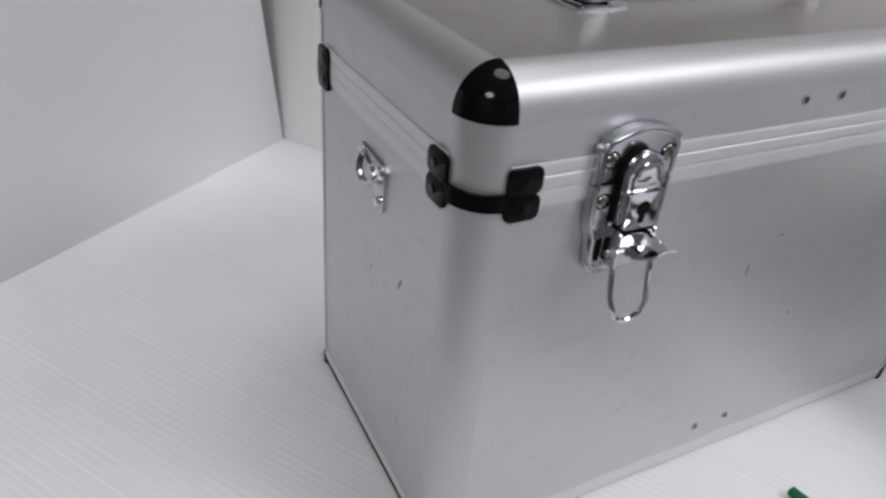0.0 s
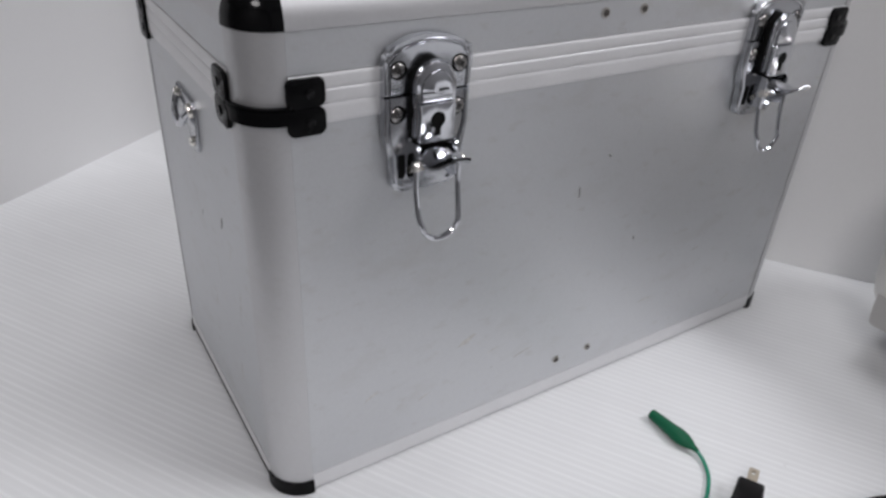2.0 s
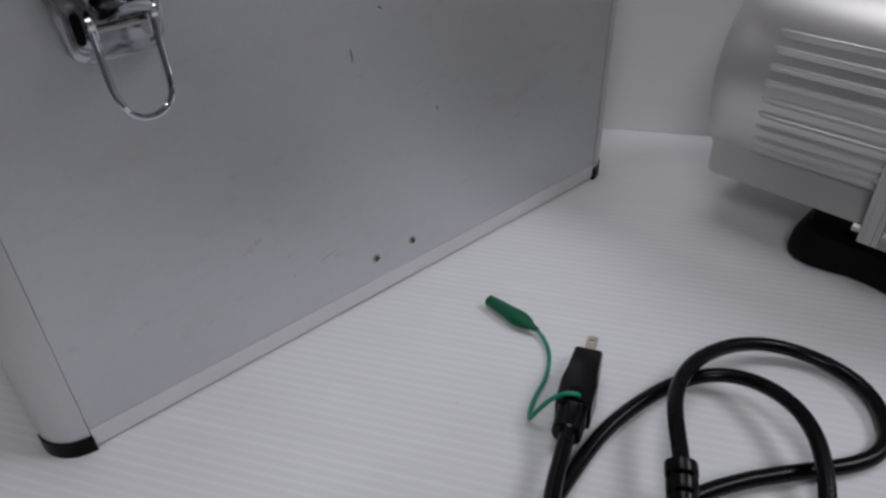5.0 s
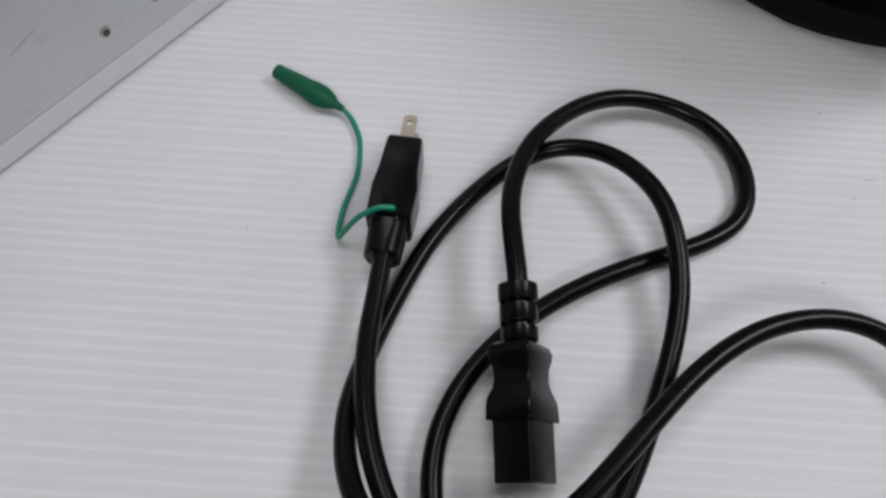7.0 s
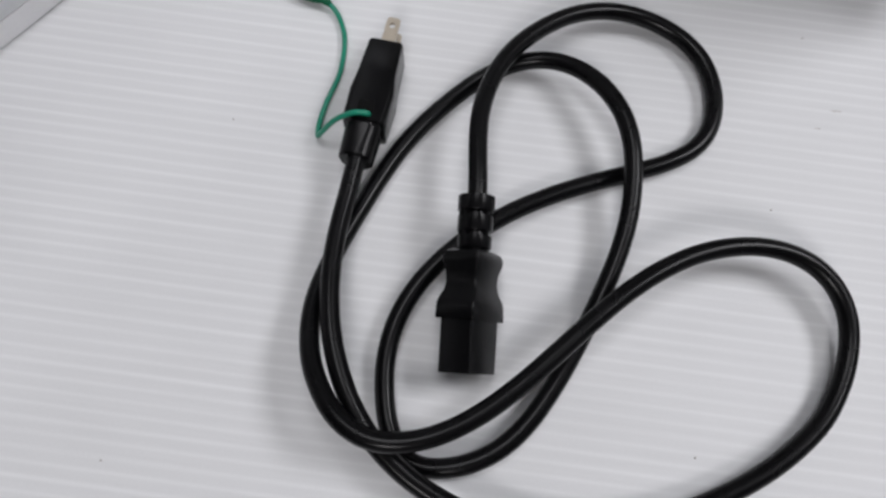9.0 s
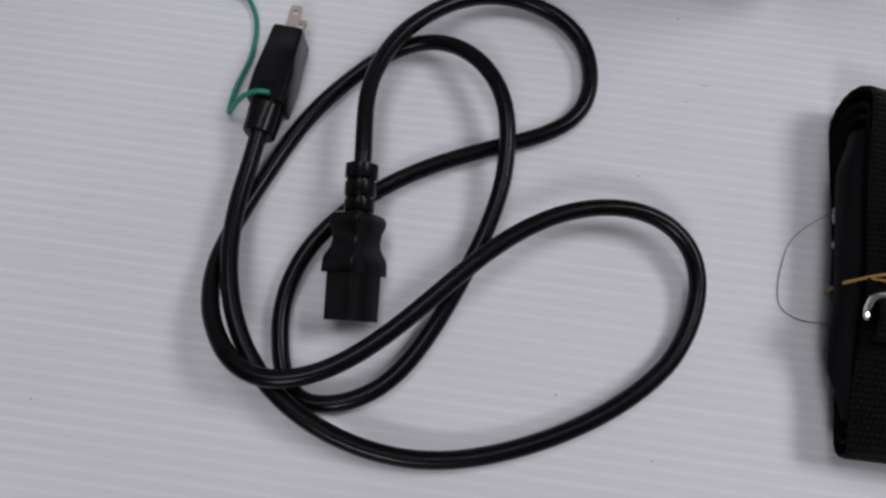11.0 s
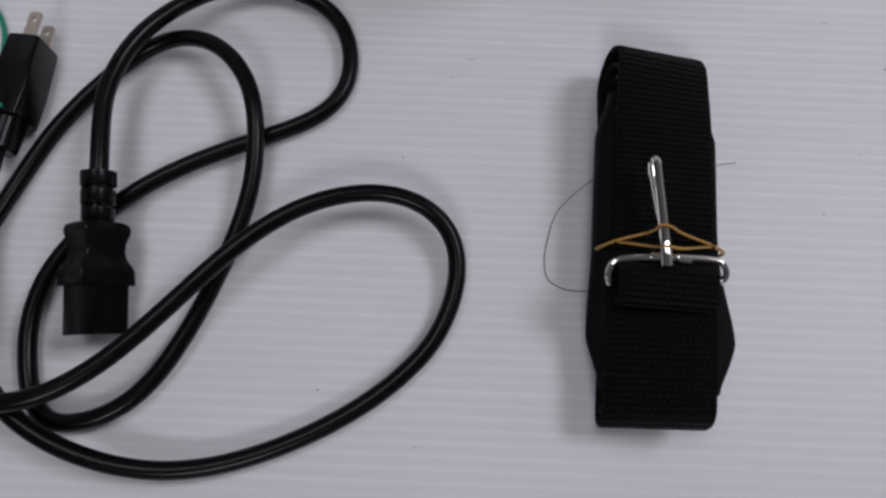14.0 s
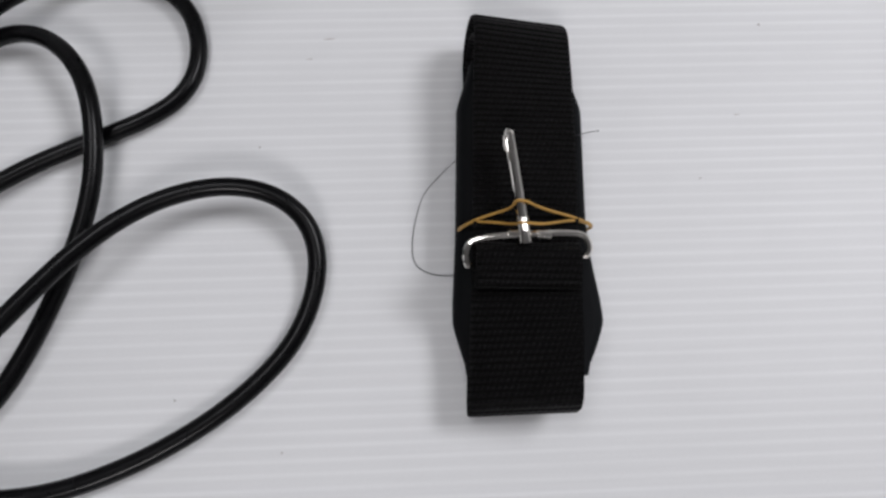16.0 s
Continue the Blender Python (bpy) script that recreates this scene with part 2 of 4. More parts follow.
def block(bm, lo, hi, bevel=0.0, seg=2, m=None):
    """A bevelled box between two corners."""
    lo, hi = Vector(lo), Vector(hi)
    got = bmesh.ops.create_cube(bm, size=1)
    vs = got["verts"]
    for v in vs:
        v.co = Vector([lo[i] + (v.co[i] + 0.5) * (hi[i] - lo[i]) for i in range(3)])
    if bevel:
        es = list({e for v in vs for e in v.link_edges})
        got = bmesh.ops.bevel(bm, geom=es, offset=bevel, segments=seg, affect="EDGES", profile=0.5)
        vs = list({v for f in got["faces"] for v in f.verts} | {v for v in vs if v.is_valid})
    if m:
        for v in vs:
            v.co = m @ v.co
    return vs


def prism(bm, pts, m, depth, bevel=0.0):
    """A polygon pushed along its own z by depth."""
    a = [bm.verts.new(m @ Vector((x, y, 0))) for x, y in pts]
    b = [bm.verts.new(m @ Vector((x, y, depth))) for x, y in pts]
    n = len(pts)
    fs = [bm.faces.new(a[::-1]), bm.faces.new(b)]
    for i in range(n):
        bm.faces.new((a[i], a[(i + 1) % n], b[(i + 1) % n], b[i]))
    if bevel:
        es = list(fs[1].edges)
        bmesh.ops.bevel(bm, geom=es, offset=bevel, segments=2, affect="EDGES", profile=0.5)


def arc(cx, cy, r, a0, a1, n=10):
    return [(cx + r * math.cos(radians(a0 + (a1 - a0) * i / n)), cy + r * math.sin(radians(a0 + (a1 - a0) * i / n))) for i in range(n + 1)]


def rounded(x0, y0, x1, y1, r, n=5):
    r = min(r, (x1 - x0) / 2, (y1 - y0) / 2)
    return arc(x1 - r, y0 + r, r, -90, 0, n) + arc(x1 - r, y1 - r, r, 0, 90, n) + arc(x0 + r, y1 - r, r, 90, 180, n) + arc(x0 + r, y0 + r, r, 180, 270, n)


def spline(pts, per=6, closed=False):
    """Catmull-Rom through the points."""
    p = [Vector(q) for q in pts]
    n, out = len(p), []
    for i in range(n if closed else n - 1):
        g = [p[(i + k) % n] if closed else p[min(max(i + k, 0), n - 1)] for k in (-1, 0, 1, 2)]
        for s in range(per):
            t = s / per
            out.append(0.5 * (2 * g[1] + (g[2] - g[0]) * t + (2 * g[0] - 5 * g[1] + 4 * g[2] - g[3]) * t * t + (3 * g[1] - g[0] - 3 * g[2] + g[3]) * t ** 3))
    if not closed:
        out.append(p[-1])
    return out


def tube(bm, pts, r, n=12, closed=False, flat=1.0):
    """A round bar along the points; flat squeezes it in the second direction."""
    pts = [Vector(p) for p in pts]
    k = len(pts)
    rings, side = [], None
    for i, p in enumerate(pts):
        d = (pts[(i + 1) % k] - pts[i - 1]) if closed else (pts[min(i + 1, k - 1)] - pts[max(i - 1, 0)])
        d.normalize()
        if side is None:
            side = d.cross(Vector((0, 0, 1)))
            if side.length < 0.01:
                side = d.cross(Vector((0, 1, 0)))
        side = (side - d * side.dot(d)).normalized()
        up = side.cross(d)
        rr = r(i / (k - 1)) if callable(r) else r
        rings.append([bm.verts.new(p + rr * (math.cos(2 * math.pi * j / n) * side + flat * math.sin(2 * math.pi * j / n) * up)) for j in range(n)])
    for i in range(k if closed else k - 1):
        a, b = rings[i], rings[(i + 1) % k]
        for j in range(n):
            bm.faces.new((a[j], a[(j + 1) % n], b[(j + 1) % n], b[j]))
    if not closed:
        bm.faces.new(rings[0][::-1])
        bm.faces.new(rings[-1])


def disc(bm, m, r, h, n=16, bevel=0.0):
    prism(bm, [(r * math.cos(2 * math.pi * i / n), r * math.sin(2 * math.pi * i / n)) for i in range(n)], m, h, bevel)


def loft(bm, rings):
    """Skins rings of equal count and closes both ends."""
    vs = [[bm.verts.new(Vector(p)) for p in ring] for ring in rings]
    n = len(vs[0])
    for a, b in zip(vs, vs[1:]):
        for j in range(n):
            bm.faces.new((a[j], a[(j + 1) % n], b[(j + 1) % n], b[j]))
    bm.faces.new(vs[0][::-1])
    bm.faces.new(vs[-1])


def thing(name, label, category, m=None, group="", kind=""):
    ob = tagged(new(name), label, category, group, kind)
    if m:
        ob.matrix_world = m
    return ob


# ---- the booth: table board, panels, room ----
BOOTH = Matrix.Translation((0.092, 0.640, 0)) @ pose(0, 0, 0, 0, 0, -54.1)


def ribbed_board(width, depth, pitch, relief, thick, slant):
    """A twin-wall plastic sheet: shallow ribs run nearly along x, over a flat underside."""
    bm = bmesh.new()
    lean = math.tan(radians(slant))
    top = width * lean + 0.02
    n = int((depth + top) / pitch) + 1
    prof = []
    for i in range(n):
        y = top - i * pitch
        for u, h in ((0.0, 0.0), (0.12, -0.3), (0.3, -1.0), (0.7, -1.0), (0.88, -0.3)):
            prof.append((y - u * pitch, h * relief))
    a = [bm.verts.new((0.0, y, z)) for y, z in prof]
    b = [bm.verts.new((width, y - width * lean, z)) for y, z in prof]
    for i in range(len(prof) - 1):
        bm.faces.new((a[i + 1], a[i], b[i], b[i + 1]))
    for y, out in ((0.0, 1), (-depth, -1)):
        geom = bm.verts[:] + bm.edges[:] + bm.faces[:]
        bmesh.ops.bisect_plane(bm, geom=geom, plane_co=(0, y, 0), plane_no=(0, out, 0), clear_outer=True)
    block(bm, (0.0, -depth, -thick), (width, 0, -thick + 0.002))
    return bm


FLUTE_SLANT = 3.0
board = part("ground", ribbed_board(1.7, 0.655, 0.0056, 0.00003, 0.005, FLUTE_SLANT), M_BOARD, sharp=80)
board.matrix_world = BOOTH
tagged(board, "white corrugated plastic sheet covering the table", "table board", kind="structure")
bm = bmesh.new()
block(bm, (-0.05, -0.66, -0.8), (1.75, 0.03, -0.0055), 0.003)
table = part("table_slab", bm, M_WALL)
table.matrix_world = BOOTH
tagged(table, "plain white table top under the plastic sheet", "table", kind="structure")
bm = bmesh.new()
block(bm, (-0.14, 0.0005, -0.005), (1.75, 0.012, 0.42))
wall = part("wall_back", bm, M_WALL)
wall.matrix_world = BOOTH
tagged(wall, "plain white upright back panel of the booth", "wall", kind="structure")
# side panel, dimmed by its colour against the back panel
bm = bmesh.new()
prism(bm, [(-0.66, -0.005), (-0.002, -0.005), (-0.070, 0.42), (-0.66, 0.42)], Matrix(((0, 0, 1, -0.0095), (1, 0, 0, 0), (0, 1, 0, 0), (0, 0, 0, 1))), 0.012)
wall = part("wall_left", bm, M_WALL_DIM)
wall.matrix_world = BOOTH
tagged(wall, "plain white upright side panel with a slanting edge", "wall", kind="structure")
# added room shell, out of view; wall tones set bounce light and dark reflections
for name, lo, hi, mat, label in (
        ("wall_1", (-2.8, 1.6, -0.8), (3.6, 1.7, 2.0), M_GREY, "grey room wall behind the booth"),
        ("wall_2", (-2.9, -3.6, -0.8), (-2.8, 1.7, 2.0), M_ROOM, "plain unseen wall closing the room"),
        ("wall_3", (3.6, -3.6, -0.8), (3.7, 1.7, 2.0), M_BOUNCE, "plain unseen wall closing the room"),
        ("wall_4", (-2.9, -3.7, -0.8), (3.7, -3.6, 2.0), M_ROOM, "plain unseen wall closing the room"),
        ("floor", (-2.9, -3.7, -0.9), (3.7, 1.7, -0.8), M_FLOOR, "plain dark room floor"),
        ("ceiling", (-2.9, -3.7, 2.0), (3.7, 1.7, 2.1), M_CEIL, "plain white ceiling")):
    bm = bmesh.new()
    block(bm, lo, hi)
    ob = part(name, bm, mat)
    ob.matrix_world = BOOTH
    tagged(ob, label, name.split("_")[0], kind="structure")

# ---- aluminium case ----
L, D, H, R = 0.4520, 0.214, 0.304, 0.020
SEAM = 0.2485
case = thing("aluminium_case", "scuffed silver aluminium flight case with black corner caps, latches hanging open", "case")


def turned(k):
    """Axes of side k: x runs along the side, z up, y into the case."""
    return (pose(0, 0, 0), pose(0, D, 0, 0, 0, -90), pose(L, D, 0, 0, 0, 180), pose(L, 0, 0, 0, 0, 90))[k]


SIDES = ((0, L), (1, D), (2, L), (3, D))
# flat panels of the body and the lid
for k, ln in SIDES:
    m = turned(k)
    for lo, hi in ((0.01456, 0.2393), (0.2628, 0.2817)):
        bm = bmesh.new()
        block(bm, (R + 0.0003, 0.0006, lo), (ln - R - 0.0003, 0.004, hi), m=m)
        part("panel", bm, M_PANEL, case)
    # rails: bottom, body top with a groove, lid bottom with a groove
    for z0, z1, grooves in ((0.0034 if k == 1 else 0.0007, 0.0143, None), (0.2395, SEAM - 0.0001, ()), (SEAM + 0.0001, 0.2625, (0.2556,))):
        if grooves is None:
            # turned under at the foot, chamfered at the top
            prof = [(0.005, z0)] + [(q, w) for w, q in ((z0, 0.0045), (z0 + 0.0005, 0.0012), (z0 + 0.0014, 0.0004), (z0 + 0.0030, 0.0))] + [(0.0, z1 - 0.0030), (0.0002, z1), (0.005, z1)]
            prof = prof[::-1]
        else:
            # convex bands with fine grooves between them
            prof = [(0.0, z0), (0.004, z0), (0.004, z1), (0.0, z1)]
            edges = [z1] + list(grooves) + [z0]
            for hi, lo in zip(edges, edges[1:]):
                mid, half = (hi + lo) / 2, (hi - lo) / 2 - 0.0004
                prof += [(-0.0006 * math.cos(radians(q)) ** 0.7, mid + half * math.sin(radians(q))) for q in (80, 60, 40, 20, 0, -20, -40, -60, -80)]
                if lo != z0:
                    prof += [(0.0002, lo + 0.0002), (0.0002, lo - 0.0002)]
        bm = bmesh.new()
        prism(bm, prof, m @ Matrix(((0, 0, 1, R + 0.0003), (1, 0, 0, 0), (0, 1, 0, 0), (0, 0, 0, 1))), ln - 2 * R - 0.0006)
        part("rail", bm, M_RAIL_LIT, case)
    # dark strip added for the contact shadow along the left side's foot
    if k == 1:
        bm = bmesh.new()
        block(bm, (R + 0.001, 0.0006, 0.0002), (ln - R - 0.001, 0.004, 0.0033), m=m)
        part("contact_shade", bm, M_DARK, case, "dark strip standing for the contact shadow under the rail")
    # rounded top rail
    prof = arc(R, H - R, R, 180, 90, 10) + [(R, H - 0.003)] + arc(R, H - R, R - 0.003, 90, 180, 8) + [(0.003, H - R - 0.002), (0, H - R - 0.002)]
    bm = bmesh.new()
    prism(bm, prof, m @ Matrix(((0, 0, 1, R), (1, 0, 0, 0), (0, 1, 0, 0), (0, 0, 0, 1))), ln - 2 * R)
    part("rail", bm, M_RAIL, case)
    # upright rounded corners of body and lid; one foot cap is worn low
    foot = 0.0055 if k == 1 else 0.0105
    prof = [(R, 0)] + arc(R, R, R, 270, 180, 10) + [(0, R), (0.003, R)] + arc(R, R, R - 0.003, 180, 270, 8) + [(R, 0.003)]
    prof = prof[1:]
    for z0, z1 in ((foot - 0.001, SEAM - 0.0002), (SEAM + 0.0002, H - R + 0.001)):
        bm = bmesh.new()
        prism(bm, prof, m @ Matrix.Translation((0, 0, z0)), z1 - z0)
        part("corner_post", bm, M_RAIL, case)
    # glossy ball corner
    bm = bmesh.new()
    rr, n = R + 0.0008, 10
    grid = []
    for i in range(n + 1):
        th = radians(90 * i / n)
        grid.append([bm.verts.new(m @ Vector((R - rr * math.cos(th) * math.sin(radians(90 * j / n)) , R - rr * math.cos(th) * math.cos(radians(90 * j / n)), H - R + rr * math.sin(th)))) for j in range(n + 1)])
    skirt = [bm.verts.new(v.co - Vector((0, 0, 0.0015))) for v in grid[0]]
    for j in range(n):
        bm.faces.new((skirt[j], skirt[j + 1], grid[0][j + 1], grid[0][j]))
        for i in range(n):
            if i == n - 1:
                bm.faces.new((grid[i][j], grid[i][j + 1], grid[n][0]))
            else:
                bm.faces.new((grid[i][j], grid[i][j + 1], grid[i + 1][j + 1], grid[i + 1][j]))
    bmesh.ops.delete(bm, geom=[v for v in bm.verts if not v.link_faces], context="VERTS")
    part("corner_cap", bm, M_BLACK, case, "glossy black plastic corner cap")
    # clamp round the corner at the seam, two halves
    for z0, z1, t0, t1 in ((SEAM - 0.0072, SEAM - 0.0002, SEAM - 0.0130, SEAM - 0.0002), (SEAM + 0.0002, SEAM + 0.0014, SEAM + 0.0002, SEAM + 0.0135)):
        clamp = bmesh.new()
        ro = R + 0.0022
        prof = arc(R, R, ro, 270, 180, 10) + arc(R, R, R + 0.0002, 180, 270, 10)
        prism(clamp, prof, m @ Matrix.Translation((0, 0, z0)), z1 - z0)
        for mm in (m, m @ Matrix(((0, 1, 0, 0), (1, 0, 0, 0), (0, 0, 1, 0), (0, 0, 0, 1)))):
            prism(clamp, rounded(0.0185, t0, 0.0365, t1, 0.003), mm @ Matrix(((1, 0, 0, 0), (0, 0, -1, -0.0002), (0, 1, 0, 0), (0, 0, 0, 1))), 0.0022, 0.0006)
        cl = part("corner_clamp", clamp, M_BLACKM, case, "black plastic corner clamp")
        for mm in (m, m @ Matrix(((0, 1, 0, 0), (1, 0, 0, 0), (0, 0, 1, 0), (0, 0, 0, 1)))):
            bm = bmesh.new()
            disc(bm, mm @ pose(0.029, -0.0024, (t0 + t1) / 2, 90), 0.0024, 0.0008, 12, 0.0003)
            part("screw", bm, M_BLACK, cl)
    # foot cap at the bottom corner
    bm = bmesh.new()
    prof = [(0.0205, -0.0010)] + arc(R, R, R + 0.0010, 270, 180, 10) + [(-0.0010, 0.0205)] + [(0.003, 0.0205)] + arc(R, R, R - 0.003, 180, 270, 8) + [(0.0205, 0.003)]
    prism(bm, prof, m, foot, 0.0006)
    part("foot_cap", bm, M_BLACKM, case, "black plastic foot cap")
bm = bmesh.new()
block(bm, (R - 0.001, R - 0.001, H - 0.004), (L - R + 0.001, D - R + 0.001, H - 0.0006))
part("top_panel", bm, M_TOP, case)
bm = bmesh.new()
block(bm, (0.006, 0.006, 0.002), (L - 0.006, D - 0.006, 0.006))
part("base_panel", bm, M_PANEL, case)


def rivet(x, z, r=0.0030):
    bm = bmesh.new()
    disc(bm, pose(x, 0.0008, z, 90), r, 0.0009, 14, 0.0004)
    rv = part("rivet", bm, M_STEEL, case)
    bm = bmesh.new()
    disc(bm, pose(x, -0.0001, z, 90), r * 0.62, 0.0004, 10)
    part("socket", bm, M_HOLE, rv)


for x, z in ((0.209, 0.030), (0.239, 0.030), (0.202, 0.2755), (0.231, 0.2755)):
    rivet(x, z)


def latch(x):
    """An over-centre latch with keyhole, its lever flipped out and its wire bail hanging."""
    FR = pose(x, 0, 0, 90)  # x right, y up, z out of the front
    lat = new("latch")
    lat.parent = case
    lat["label"] = "chrome key latch with its wire bail hanging"
    bm = bmesh.new()
    prism(bm, [(-0.0240, SEAM + 0.0003), (0.0240, SEAM + 0.0003)] + arc(0.0200, 0.2650, 0.0040, 0, 60, 4) + arc(0, 0.2335, 0.0430, 60, 120, 12) + arc(-0.0200, 0.2650, 0.0040, 120, 180, 4), FR, 0.0050, 0.0016)
    up = part("upper_plate", bm, M_PLATED, lat)
    # pressed rim that follows the edge
    bm = bmesh.new()
    rim = [(-0.0216, SEAM + 0.0010)] + arc(-0.0186, 0.2642, 0.0030, 180, 120, 4) + arc(0, 0.2335, 0.0402, 118, 62, 12) + arc(0.0186, 0.2642, 0.0030, 60, 0, 4) + [(0.0216, SEAM + 0.0010)]
    tube(bm, [FR @ Vector((a, b, 0.0048)) for a, b in rim], 0.0010, 8)
    part("rim", bm, M_PLATED, up)
    bm = bmesh.new()
    prism(bm, [(0.0240, SEAM - 0.0003), (-0.0240, SEAM - 0.0003), (-0.0240, 0.230), (-0.0225, 0.2235), (-0.0200, 0.2175), (-0.0195, 0.206)] + arc(-0.0135, 0.2040, 0.006, 180, 270, 5) + arc(0.0135, 0.2040, 0.006, 270, 360, 5) + [(0.0195, 0.206), (0.0200, 0.2175), (0.0225, 0.2235), (0.0240, 0.230)], FR, 0.0050, 0.0016)
    low_plate = part("lower_plate", bm, M_PLATED, lat)
    for k in (-1, 1):
        bm = bmesh.new()
        tube(bm, [FR @ Vector((k * a, b, 0.0048)) for a, b in ((0.0216, SEAM - 0.0010), (0.0216, 0.2305), (0.0202, 0.2240), (0.0178, 0.2180), (0.0174, 0.2065), (0.0162, 0.2025), (0.0130, 0.2008))], 0.0010, 8)
        part("rim", bm, M_PLATED, low_plate)
    for sx, sz in ((-0.0168, 0.2610), (0.0168, 0.2610), (-0.0168, 0.2395), (0.0168, 0.2395)):
        bm = bmesh.new()
        disc(bm, FR @ Matrix.Translation((sx, sz, 0.0048)), 0.0046, 0.0004, 18)
        well = part("screw_well", bm, M_DARK, lat)
        bm = bmesh.new()
        loft(bm, [[FR @ Vector((sx + 0.0041 * math.cos(radians(q)) * math.cos(2 * math.pi * j / 18), sz + 0.0041 * math.cos(radians(q)) * math.sin(2 * math.pi * j / 18), 0.0050 + 0.0020 * math.sin(radians(q)))) for j in range(18)] for q in (0, 20, 40, 60, 78)])
        screw = part("screw", bm, M_SCREW_DARK, well)
        bm = bmesh.new()
        for turn in (20, 110):
            block(bm, (-0.0018, -0.00035, 0.0066), (0.0018, 0.00035, 0.00705), m=FR @ pose(sx, sz, 0, 0, 0, turn))
        part("slot", bm, M_DARK, screw)
    for k in (-1, 1):
        bm = bmesh.new()
        prism(bm, rounded(k * 0.0140 - 0.0019, 0.2055, k * 0.0140 + 0.0019, 0.2185, 0.0015), FR @ Matrix.Translation((0, 0, 0.0050)), 0.0002)
        part("slot", bm, M_DARK, lat)
    # raised hasp: arched top, cheeks and flat lock face with keyhole
    bm = bmesh.new()
    prism(bm, [(-0.0108, 0.229), (0.0108, 0.229), (0.0108, 0.2550)] + arc(0, 0.2550, 0.0108, 0, 180, 14), FR @ Matrix.Translation((0, 0, 0.0088)), 0.0037, 0.0016)
    part("hasp", bm, M_CHROME, lat)
    # solid dark filler: stands for the dark reflections and shade on the hasp's flanks
    bm = bmesh.new()
    prism(bm, [(-0.0100, 0.228), (0.0100, 0.228), (0.0100, 0.2550)] + arc(0, 0.2550, 0.0100, 0, 180, 14), FR @ Matrix.Translation((0, 0, 0.0050)), 0.0042)
    part("hasp_shade", bm, M_DARK, lat)
    bm = bmesh.new()
    prism(bm, [(-0.0085, 0.2465), (0.0085, 0.2465), (0.0085, 0.2530)] + arc(0, 0.2530, 0.0085, 0, 180, 12), FR @ Matrix.Translation((0, 0, 0.0120)), 0.0016, 0.0008)
    part("hasp_face", bm, M_CHROME, lat)
    bm = bmesh.new()
    prism(bm, rounded(-0.0095, 0.2270, 0.0095, 0.2462, 0.0008), FR @ Matrix.Translation((0, 0, 0.0125)), 0.0022, 0.0005)
    part("lock_face", bm, M_CHROME, lat)
    bm = bmesh.new()
    prism(bm, arc(0, 0.2380, 0.0041, -65, 245, 14) + [(-0.0017, 0.2300), (0.0017, 0.2300)], FR @ Matrix.Translation((0, 0, 0.0147)), 0.0002)
    part("keyhole", bm, M_DARK, lat)
    # dark block for the shade between lock face and lever
    bm = bmesh.new()
    block(bm, (-0.0094, 0.2256, 0.006), (0.0094, 0.2268, 0.0140), 0, m=FR)
    part("gap_shade", bm, M_DARK, lat)
    # lever standing out from the plate
    bm = bmesh.new()
    rows = []
    for i in range(11):
        u = i / 10
        out = 0.0115 + 0.0245 * u
        up = 0.2258 - 0.0050 * math.sin(u * 2.6) + 0.0035 * u ** 3
        w = 0.0108 + 0.0008 * math.sin(u * 3.0) - 0.0050 * max(0.0, u - 0.5) / 0.5
        ring = []
        for j in range(9):
            s = -1 + j / 4
            ring.append(FR @ Vector((w * s, up - 0.0030 * s * s * (1 - 0.6 * u), out)))
        rows.append(ring)
    low = [[p + FR.to_3x3() @ Vector((0, -0.0014, 0)) for p in ring] for ring in rows]
    loft(bm, [a + b[::-1] for a, b in zip(rows, low)])
    part("lever", bm, M_CHROME, lat)
    for k in (-1, 1):
        bm = bmesh.new()
        prism(bm, rounded(0.2060, 0.0045, 0.2265, 0.0165, 0.004), FR @ Matrix(((0, 0, 1, k * 0.0108 - 0.0006), (1, 0, 0, 0), (0, 1, 0, 0), (0, 0, 0, 1))), 0.0012)
        part("lever_cheek", bm, M_CHROME, lat)
        bm = bmesh.new()
        tube(bm, [FR @ Vector((k * 0.0112, 0.2165, 0.0165)), FR @ Vector((k * 0.0138, 0.2165, 0.0165))], 0.0026, 12)
        part("knuckle", bm, M_NICKEL, lat)
    bm = bmesh.new()
    tube(bm, [FR @ Vector((-0.0125, 0.2120, 0.0095)), FR @ Vector((0.0125, 0.2120, 0.0095))], 0.0016, 10)
    part("pin", bm, M_STEEL, lat)
    # wire bail
    bm = bmesh.new()
    pts = [(-0.0124, 0.2165, 0.0165), (-0.0122, 0.205, 0.0165), (-0.0118, 0.191, 0.0190)]
    pts += [(a, b, 0.0215) for a, b in arc(0, 0.1870, 0.0108, 190, 350, 8)]
    pts += [(0.0118, 0.191, 0.0190), (0.0122, 0.205, 0.0165), (0.0124, 0.2165, 0.0165)]
    tube(bm, [FR @ v for v in spline(pts, 3)], 0.0015, 10)
    part("bail", bm, M_CHROME, lat, "bent chrome wire loop")
    return lat


latch(0.0885)
latch(0.3515)


